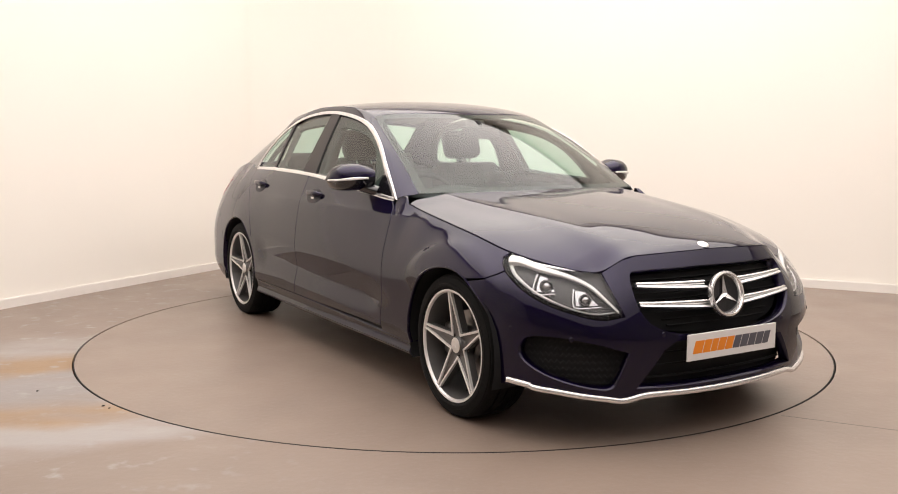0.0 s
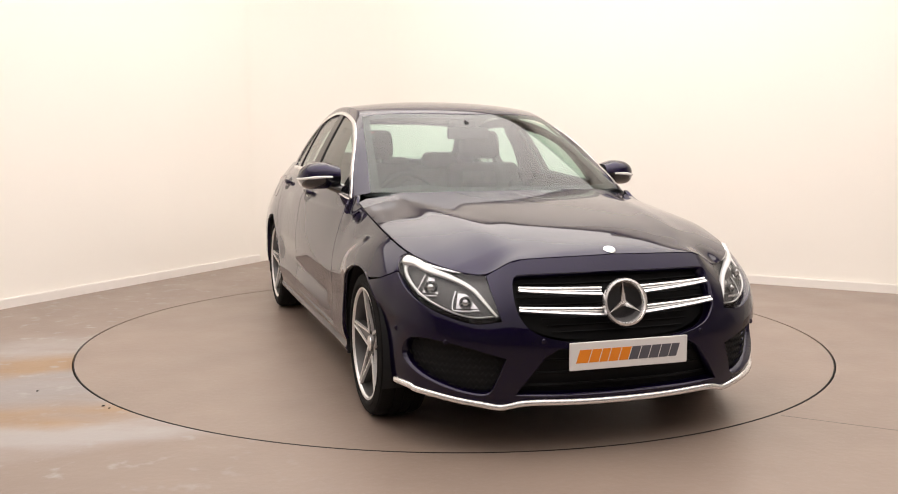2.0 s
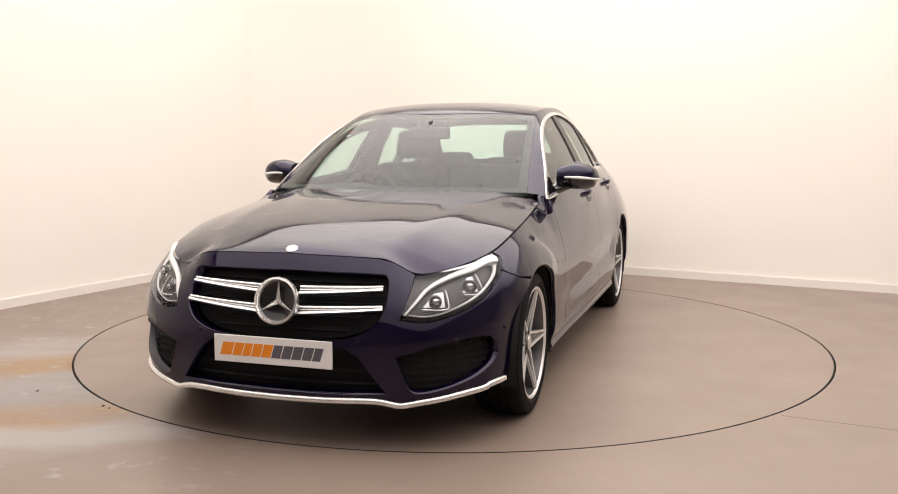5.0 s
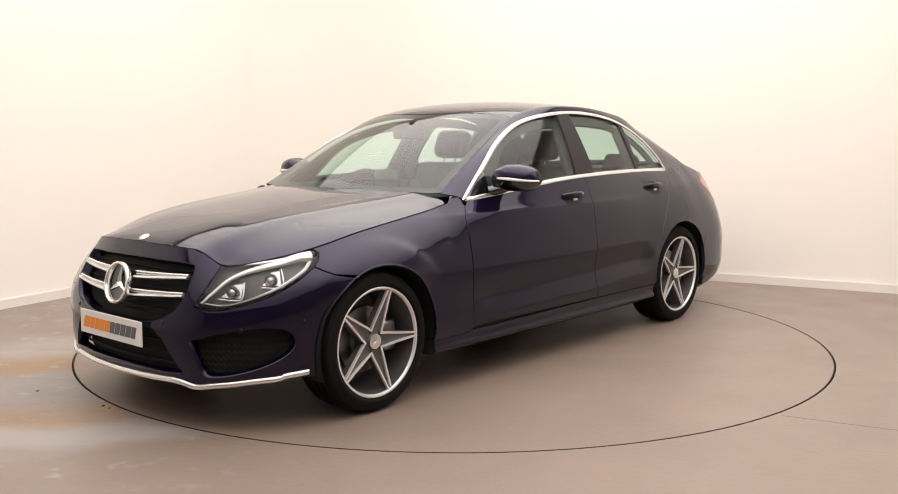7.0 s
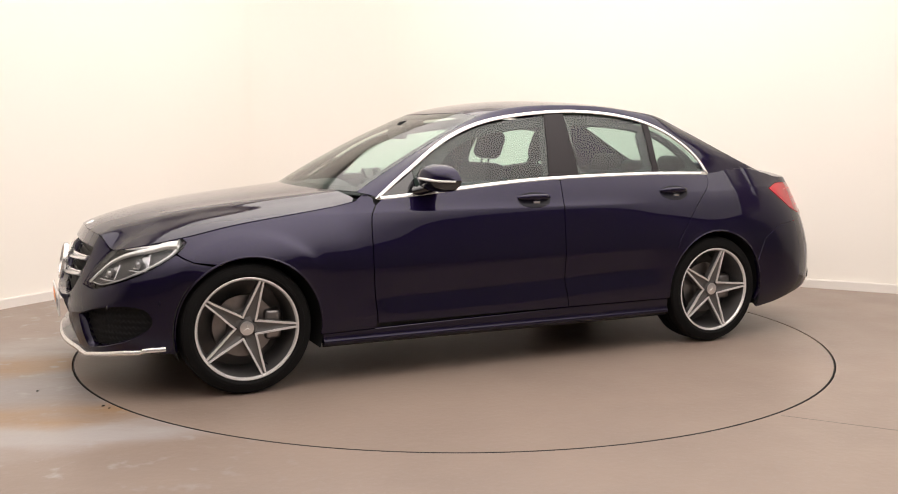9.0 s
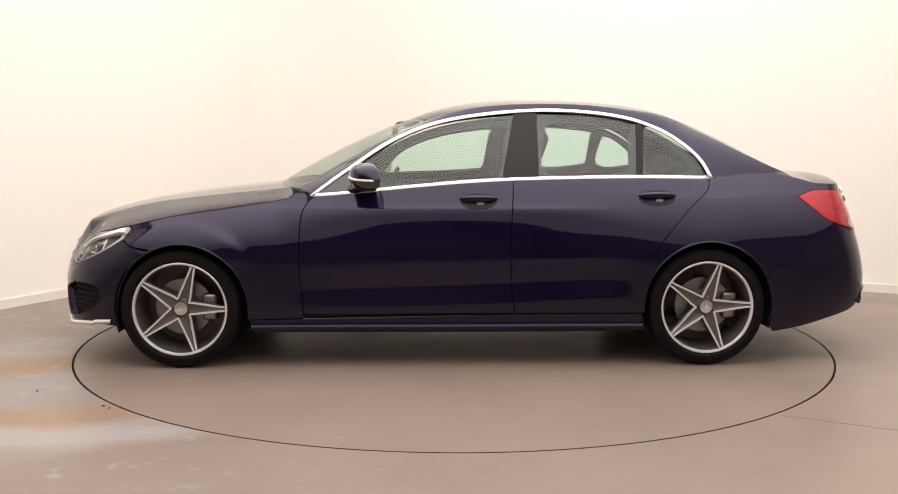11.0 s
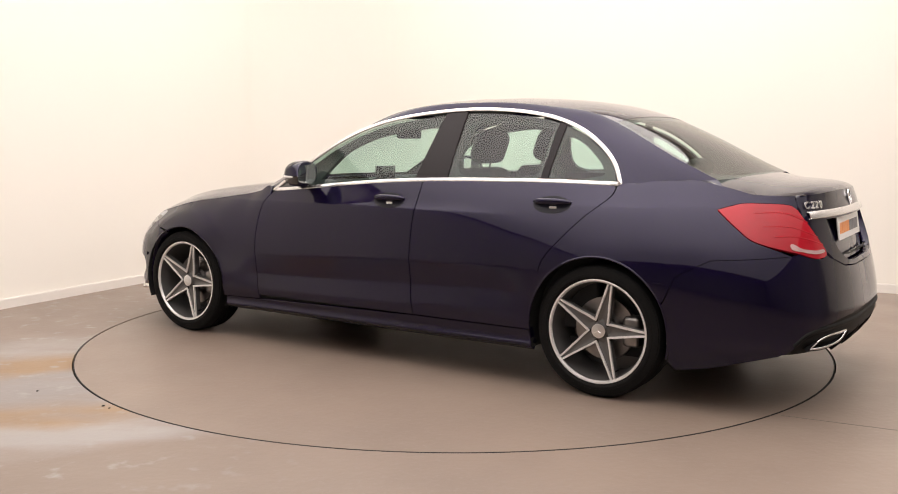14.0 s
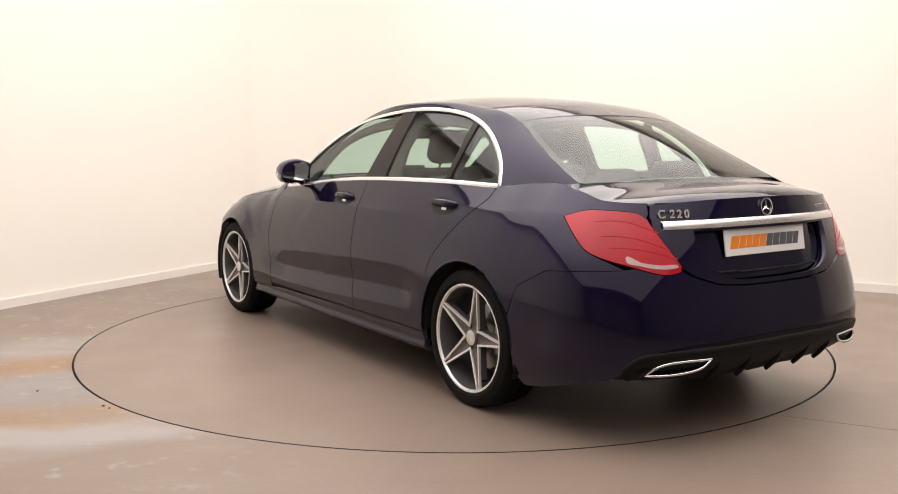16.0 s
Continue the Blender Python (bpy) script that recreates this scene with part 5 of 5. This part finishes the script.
def rows_at(a, b, ta, tb, t, u):
    i = -1
    return (2 * u ** 3 - 3 * u ** 2 + 1) * a[i] + (u ** 3 - 2 * u ** 2 + u) * ta[i] + (3 * u ** 2 - 2 * u ** 3) * b[i] + (u ** 3 - u ** 2) * tb[i]


# ---------------------------------------------------------------- wheels, mirrors, cabin
def build_wheel(car, x, sg):
    """Tyre, alloy with five pointed arms, disc and caliper; the outer face looks to +y, or to -y for sg -1."""
    base = Matrix.Translation((x, 0.775 * sg, 0.322))
    if sg < 0:
        base = base @ Matrix.Rotation(math.pi, 4, "Z")
    R = 0.322
    tyre = [(0.232, -0.108), (0.262, -0.112), (0.296, -0.110), (0.312, -0.100), (0.320, -0.082), (R, -0.05), (R, -0.046), (0.316, -0.045), (0.316, -0.038), (R, -0.037), (R, -0.002), (0.316, -0.001), (0.316, 0.006), (R, 0.007),
            (R, 0.038), (0.316, 0.039), (0.316, 0.046), (R, 0.047), (0.320, 0.082), (0.313, 0.098), (0.308, 0.101), (0.307, 0.105), (0.296, 0.110), (0.280, 0.1125), (0.279, 0.1145), (0.266, 0.1145), (0.264, 0.112), (0.252, 0.108), (0.246, 0.100)]
    wheel = part("wheel", transformed(lathe([(0.246, 0.098), (0.252, 0.104), (0.2535, 0.107), (0.250, 0.109), (0.2435, 0.108), (0.238, 0.100), (0.234, 0.080), (0.228, 0.030), (0.222, -0.02), (0.222, -0.10)], 80), base), M_RIMCUT, car, "five-armed grey and polished alloy wheel")
    part("tyre", transformed(lathe(tyre, 96), base), M_RUBBER, wheel, "black low-profile tyre")
    part("rim_barrel", transformed(lathe([(0.237, 0.099), (0.233, 0.080), (0.227, 0.030), (0.221, -0.02), (0.221, -0.10), (0.10, -0.10)], 64), base), M_RIMGREY, wheel)
    # arms: a grey body with a hollow middle and two polished edges that meet at the rim
    for k in range(5):
        a = radians(90 + 72 * k + ((18 if x > 0 else 15) if sg > 0 else -6))
        rot = base @ Matrix.Rotation(-a + math.pi / 2, 4, "Y")
        bm = bmesh.new()
        stations = [(0.040, 0.037, 0.078), (0.075, 0.034, 0.082), (0.12, 0.0275, 0.088), (0.17, 0.021, 0.095), (0.215, 0.0155, 0.101), (0.240, 0.013, 0.104)]
        rows = []
        for r, w, y in stations:
            rows.append([bm.verts.new(v) for v in ((-w, y - 0.045, r), (-w, y - 0.003, r), (-w * 0.5, y - 0.010, r), (0, y - 0.014, r), (w * 0.5, y - 0.010, r), (w, y - 0.003, r), (w, y - 0.045, r))])
        for p, q in zip(rows, rows[1:]):
            for i in range(6):
                bm.faces.new((p[i], p[i + 1], q[i + 1], q[i]))
            bm.faces.new((p[6], p[0], q[0], q[6]))
        bm.faces.new(rows[0])
        bm.faces.new(rows[-1])
        bmesh.ops.recalc_face_normals(bm, faces=bm.faces[:])
        arm = part("wheel_arm", transformed(smooth_faces(bm, 30), rot), M_RIMGREY, wheel)
        for e in (1, -1):
            bm = bmesh.new()
            rows = []
            for r, w, y in stations[0:]:
                wi = max(w - 0.0095, w * 0.36)
                rows.append([bm.verts.new(v) for v in ((e * (w + 0.0005), y - 0.012, r), (e * w, y + 0.0005, r), (e * wi, y - 0.0005, r), (e * wi, y - 0.012, r))])
            for p, q in zip(rows, rows[1:]):
                for i in range(3):
                    bm.faces.new((p[i], p[i + 1], q[i + 1], q[i]))
            bmesh.ops.recalc_face_normals(bm, faces=bm.faces[:])
            part("polished_edge", transformed(smooth_faces(bm, 30), rot), M_RIMCUT, arm)
        # bolt between the arms
        ab = a + radians(36)
        bt = base @ Matrix.Translation((0.055 * math.cos(ab), 0.0, 0.055 * math.sin(ab)))
        part("wheel_bolt", transformed(lathe([(0.012, 0.045), (0.012, 0.072), (0.009, 0.075), (0, 0.075)], 12), bt), M_GLOSSBLACK, wheel)
    part("hub", transformed(lathe([(0.068, 0.030), (0.068, 0.058), (0.060, 0.066), (0.040, 0.070), (0.037, 0.082), (0.034, 0.085)], 40), base), M_RIMGREY, wheel)
    cap = part("centre_cap", transformed(lathe([(0.036, 0.080), (0.034, 0.0865), (0.028, 0.088), (0, 0.089)], 32), base), M_SATIN, wheel, "silver centre cap")
    part("cap_arm", transformed(three_arms(0.026, 0.003), base @ Matrix.Translation((0, 0.0885, 0))), M_RIMCUT, cap)
    part("valve", transformed(lathe([(0.004, 0.06), (0.004, 0.086), (0, 0.087)], 8), base @ Matrix.Translation((0.207 * math.cos(radians(243)), 0.0, 0.207 * math.sin(radians(243))))), M_BLACK, wheel)
    disc = part("brake_disc", transformed(lathe([(0.0, 0.025), (0.075, 0.027), (0.085, 0.008), (0.152, 0.008), (0.153, -0.016), (0.08, -0.016)], 64), base), M_DISC, car, "bare steel brake disc")
    cal = base @ Matrix.Rotation(math.pi if sg > 0 else 0.0, 4, "Y")
    bm = box_bm(0.100, -0.045, -0.075, 0.185, 0.038, 0.075, 0.02, 3)
    part("caliper", transformed(smooth_faces(bm, 50), cal), M_DISC, disc, "silver brake caliper")


def build_mirror(car, sg):
    """A door mirror: painted shell, black lower half, bright indicator strip, glass and foot."""
    rows = []
    for u in np.linspace(0, 1, 15):
        row = []
        y = 0.790 + 0.215 * u
        f = (1 - abs(2 * u - 0.92) ** 3.2 * 0.95) if u < 0.46 else (max(0.0, 1 - ((u - 0.46) / 0.54) ** 2.9)) ** 0.5
        f = max(f, 0.05) if u < 0.46 else max(f, 0.02)
        h = 0.072 * (0.72 + 0.28 * min(1, u * 3)) * (f if u > 0.46 else 1.0)
        dpt = 0.105 * (0.80 + 0.20 * min(1, u * 3)) * (f ** 0.8 if u > 0.46 else 1.0)
        zc = 1.030 + 0.006 * math.sin(u * math.pi) - 0.012 * u
        xc = 0.415 - 0.045 * u * u
        for a in np.linspace(0, 2 * math.pi, 25):
            ca, sa = math.cos(a), math.sin(a)
            # blunt towards the back, rounded towards the front
            x = xc + (dpt * abs(ca) ** 0.8 if ca > 0 else -0.030 * abs(ca) ** 0.35) * (1 if ca > 0 else 1)
            row.append((x, y * sg, zc + h * (abs(sa) ** 0.75) * np.sign(sa)))
        rows.append(row)
    rows = np.array(rows)
    # paint above, black below
    mr = grid_sheet("door_mirror", rows[:, 0:13], M_PAINT, car, depth=0.0, outward=(0.3, 0, 1), label="navy door mirror with a bright indicator strip")
    grid_sheet("lower_shell", rows[:, 12:25], M_GLOSSBLACK, mr, depth=0.0, outward=(0.3, 0, -1))
    grid_sheet("inner_end", np.array([[tuple(p) for p in rows[0, 0:13]], [tuple(p) for p in rows[0, 24:11:-1]]]), M_BLACK, mr, depth=0.0, outward=(0, -sg, 0))
    # indicator strip round the front
    pts = []
    for i in range(3, 15):
        p = rows[i, 0]
        pts.append(tuple(p + np.array([0.003, 0.0015 * sg, -0.004])))
    part("indicator_strip", tube(pts, lambda u: 0.008 - 0.006 * abs(u - 0.5), 8, flat=0.5), M_LED, mr)
    o = rounded([(0.818, 0.985), (0.925, 0.985), (0.962, 1.015), (0.945, 1.062), (0.88, 1.078), (0.815, 1.074)], 5)
    part("mirror_glass", plate_bm(o, 0.004, lambda u, v, t: Vector((0.383 - 0.25 * (u - 0.80) * 0.2 - t, u * sg, v))), M_CHROME, mr)
    part("mirror_foot", tube([(0.50, 0.770 * sg, 0.955), (0.47, 0.80 * sg, 0.966), (0.44, 0.835 * sg, 0.978), (0.42, 0.86 * sg, 0.99)], lambda u: 0.030 - 0.006 * u, 10, flat=1.3), M_GLOSSBLACK, mr)


def cushion(x0, y0, z0, x1, y1, z1, r, m=None):
    bm = box_bm(x0, y0, z0, x1, y1, z1, r, 4)
    if m is not None:
        transformed(bm, m)
    return smooth_faces(bm, 60)


def build_cabin(car):
    part("cabin_floor", box_bm(-1.75, -0.74, 0.19, 1.0, 0.74, 0.25), M_TRIM, car)
    part("engine_bay", box_bm(0.85, -0.48, 0.17, 2.0, 0.48, 0.66), M_DARK, car)
    part("underbody", box_bm(-2.05, -0.48, 0.20, -1.0, 0.48, 0.26), M_DARK, car)
    part("boot_well", box_bm(-2.22, -0.50, 0.265, -1.72, 0.50, 0.90), M_DARK, car)
    for sg in (1, -1):
        # door linings and their tops
        part("door_lining", smooth_faces(box_bm(-1.38, 0.735 * sg, 0.30, 0.75, 0.775 * sg, 0.945, 0.02, 3)), M_TRIM, car)
        # front seat
        sx, sy = -0.12, 0.37 * sg
        seat = part("front_seat", cushion(-0.28, sy - 0.25, 0.30, 0.28, sy + 0.25, 0.50, 0.06), M_SEAT, car, "black leather front seat")
        lean = Matrix.Translation((-0.27, sy, 0.46)) @ Matrix.Rotation(radians(-20), 4, "Y")
        part("seat_back", cushion(-0.07, -0.25, 0.0, 0.06, 0.25, 0.64, 0.05, lean), M_SEAT, seat)
        part("side_bolster", cushion(-0.02, 0.15, 0.05, 0.11, 0.25, 0.50, 0.04, lean), M_SEAT, seat)
        part("side_bolster", cushion(-0.02, -0.25, 0.05, 0.11, -0.15, 0.50, 0.04, lean), M_SEAT, seat)
        part("headrest", cushion(-0.05, -0.135, 0.675, 0.06, 0.135, 0.865, 0.05, lean), M_SEAT, seat)
        for e in (0.05, -0.05):
            part("headrest_post", transformed(tube([(0, e, 0.60), (0, e, 0.70)], 0.007, 8), lean), M_CHROME, seat)
        # seat belt on the pillar
        part("seat_belt", tube([(-0.44, 0.70 * sg, 0.45), (-0.44, 0.655 * sg, 1.15), (-0.42, 0.63 * sg, 1.22)], 0.022, 6, flat=0.12, up=(0, 1, 0)), M_SEAT, car)
        part("pillar_lining", tube([(-0.41, 0.685 * sg, 0.95), (-0.42, 0.61 * sg, 1.18), (-0.44, 0.55 * sg, 1.30)], 0.045, 8, flat=0.5, up=(0, 1, 0)), M_TRIM, car)
    bench = part("rear_bench", cushion(-1.20, -0.66, 0.32, -0.70, 0.66, 0.50, 0.06), M_SEAT, car, "black leather rear bench")
    lean = Matrix.Translation((-1.18, 0, 0.45)) @ Matrix.Rotation(radians(-26), 4, "Y")
    part("bench_back", cushion(-0.06, -0.66, 0.0, 0.08, 0.66, 0.60, 0.06, lean), M_SEAT, bench)
    for y in (0.38, 0.0, -0.38):
        part("headrest", cushion(-0.05, y - 0.13, 0.585, 0.05, y + 0.13, 0.585 + (0.15 if y else 0.11), 0.04, lean), M_SEAT, bench)
    part("parcel_shelf", smooth_faces(box_bm(-1.86, -0.62, 0.985, -1.42, 0.62, 1.02, 0.015)), M_TRIM, car)
    # dashboard with its hood, wheel to the right
    rows = []
    for y in np.linspace(-0.72, 0.72, 25):
        hd = 0.035 * math.exp(-((y + 0.37) / 0.17) ** 4)
        rows.append([(0.94 - 0.30 * (y / 0.9) ** 2, y, 0.935), (0.75 - 0.05 * (y / 0.7) ** 2, y, 0.950 + hd * 0.6), (0.56, y, 0.945 + hd), (0.50, y, 0.915 + hd), (0.50, y, 0.80), (0.56, y, 0.55)])
    grid_sheet("dashboard", rows, M_TRIM, car, depth=0.0, outward=(0, 0, 1), label="dark grey dashboard")
    part("centre_console", cushion(-0.30, -0.11, 0.26, 0.55, 0.11, 0.60, 0.03), M_TRIM, car)
    part("centre_screen", smooth_faces(box_bm(0.47, -0.10, 0.93, 0.49, 0.10, 1.05, 0.006)), M_GLOSSBLACK, car)
    tilt = Matrix.Translation((0.36, -0.37, 0.86)) @ Matrix.Rotation(radians(-24), 4, "Y")
    ring = [tilt @ Vector((0, 0.185 * math.cos(a), 0.185 * math.sin(a))) for a in np.linspace(0, 2 * math.pi, 40, endpoint=False)]
    sw = part("steering_wheel", tube(ring, 0.015, 10, closed=True, up=(1, 0.01, 0)), M_SEAT, car, "black leather steering wheel")
    part("wheel_boss", transformed(cushion(-0.01, -0.09, -0.075, 0.05, 0.09, 0.075, 0.03), tilt), M_TRIM, sw)
    for a in (0, 180, 270):
        part("wheel_spoke", transformed(tube([(0.02, 0.06 * math.cos(radians(a)), 0.05 * math.sin(radians(a))), (0.0, 0.18 * math.cos(radians(a)), 0.18 * math.sin(radians(a)))], 0.014, 8), tilt), M_SATIN, sw)
    im = part("interior_mirror", cushion(0.275, -0.125, 1.225, 0.305, 0.125, 1.295, 0.014), M_BLACK, car, "black interior mirror")
    part("mirror_stalk", tube([(0.30, 0, 1.28), (0.27, 0, 1.315), (0.20, 0, 1.325)], 0.014, 8), M_BLACK, im)
    part("sensor_cover", cushion(0.14, -0.07, 1.295, 0.235, 0.07, 1.335, 0.015), M_TRIM, car)
    # stickers inside the screen's corner
    for y, z, mat in ((-0.545, 1.262, M_STICKER), (-0.553, 1.243, M_PLATE)):
        o = [(-0.018, -0.007), (0.018, -0.007), (0.018, 0.007), (-0.018, 0.007)]
        tl = Matrix.Translation((0.165 + (1.262 - z) * 1.6, y, z)) @ Matrix.Rotation(radians(-14), 4, "Z") @ Matrix.Rotation(radians(-63), 4, "Y")
        part("screen_sticker", plate_bm(o, 0.001, lambda u, v, t: tl @ Vector((t, u, v))), mat, car)
    # filler flap outline on the right rear quarter
    ln = rounded([(-1.50, 0.945), (-1.69, 0.945), (-1.71, 0.925), (-1.70, 0.82), (-1.68, 0.80), (-1.52, 0.80), (-1.49, 0.82), (-1.485, 0.925)], 4)
    p3 = body(np.array([(s_of_x(x), z) for x, z in ln]), 0.0006) * [1, -1, 1]
    part("filler_flap_gap", tube([tuple(p) for p in p3], 0.0016, 5, closed=True), M_DARK, car)
    # scuttle and wipers
    rows = []
    for y in np.linspace(-0.70, 0.70, 21):
        rows.append([(0.915 - 0.16 * (y / 0.7) ** 2, y, 0.945 - 0.03 * (y / 0.7) ** 2), (1.02 - 0.20 * (y / 0.7) ** 2, y, 0.945 - 0.03 * (y / 0.7) ** 2)])
    grid_sheet("scuttle", rows, M_BLACK, car, depth=0.01)
    for y0, y1 in ((-0.62, 0.0), (0.10, 0.60)):
        pts = [(0.975 - 0.20 * (y / 0.7) ** 2, y, 0.962 - 0.004 * abs(y)) for y in np.linspace(y0, y1, 12)]
        part("wiper", tube(pts, 0.006, 6), M_BLACK, car, "black windscreen wiper")


def build_car():
    car = new("car")
    tagged(car, "dark navy blue four-door saloon car on the turntable", "car")
    build_front(car)
    plate(car, "front_plate", Matrix.Translation((2.228, 0, 0.397)) @ Matrix.Rotation(radians(90), 4, "Z"))
    build_hood(car)
    for m in (False, True):
        flank(car, m)
    build_rear(car)
    plate(car, "rear_plate", Matrix.Translation((-2.360, 0, 0.812)) @ Matrix.Rotation(radians(-90), 4, "Z") @ Matrix.Rotation(radians(-9), 4, "X"))
    build_greenhouse(car)
    for sg in (1, -1):
        for x in (1.42, -1.42):
            build_wheel(car, x, sg)
        build_mirror(car, sg)
    build_cabin(car)
    return car


def build_floor_details():
    joint = part("floor_joint", box_bm(-1.1, -0.001, 0.0, 1.1, 0.001, 0.001), M_RIMGREY)
    joint.matrix_world = pose(2.46, -2.21, 0, 0, 0, -26.5)
    tagged(joint, "thin dark expansion joint in the concrete floor", "floor joint", kind="structure")
    for x, y, r in ((-2.037, -1.356, 0.007), (-1.621, -1.606, 0.008), (-1.58, -1.64, 0.006)):
        bm = bmesh.new()
        bmesh.ops.create_icosphere(bm, subdivisions=2, radius=r)
        for v in bm.verts:
            v.co *= 1 + 0.3 * noise.noise(v.co * 90 + Vector((x, y, 0)))
            v.co.z = max(v.co.z * 0.35, -0.3 * r) + 0.3 * r
        crumb = part("grit_crumb", smooth_faces(bm), M_BLACK)
        crumb.matrix_world = pose(x, y, 0)
        tagged(crumb, "small dark crumb of grit on the floor", "grit", group="grit on the floor")


car = build_car()
build_floor_details()


def motions():
    rows_t, rows_c = [], []
    for t, a in TURN:
        rows_t.append((t, pose(0, 0, 0, 0, 0, a)))
        rows_c.append((t, pose(0, 0, 0, 0, 0, a) @ pose(OFFSET[0], OFFSET[1], 0.0)))
    walk(turntable, rows_t)
    walk(car, rows_c)


motions()
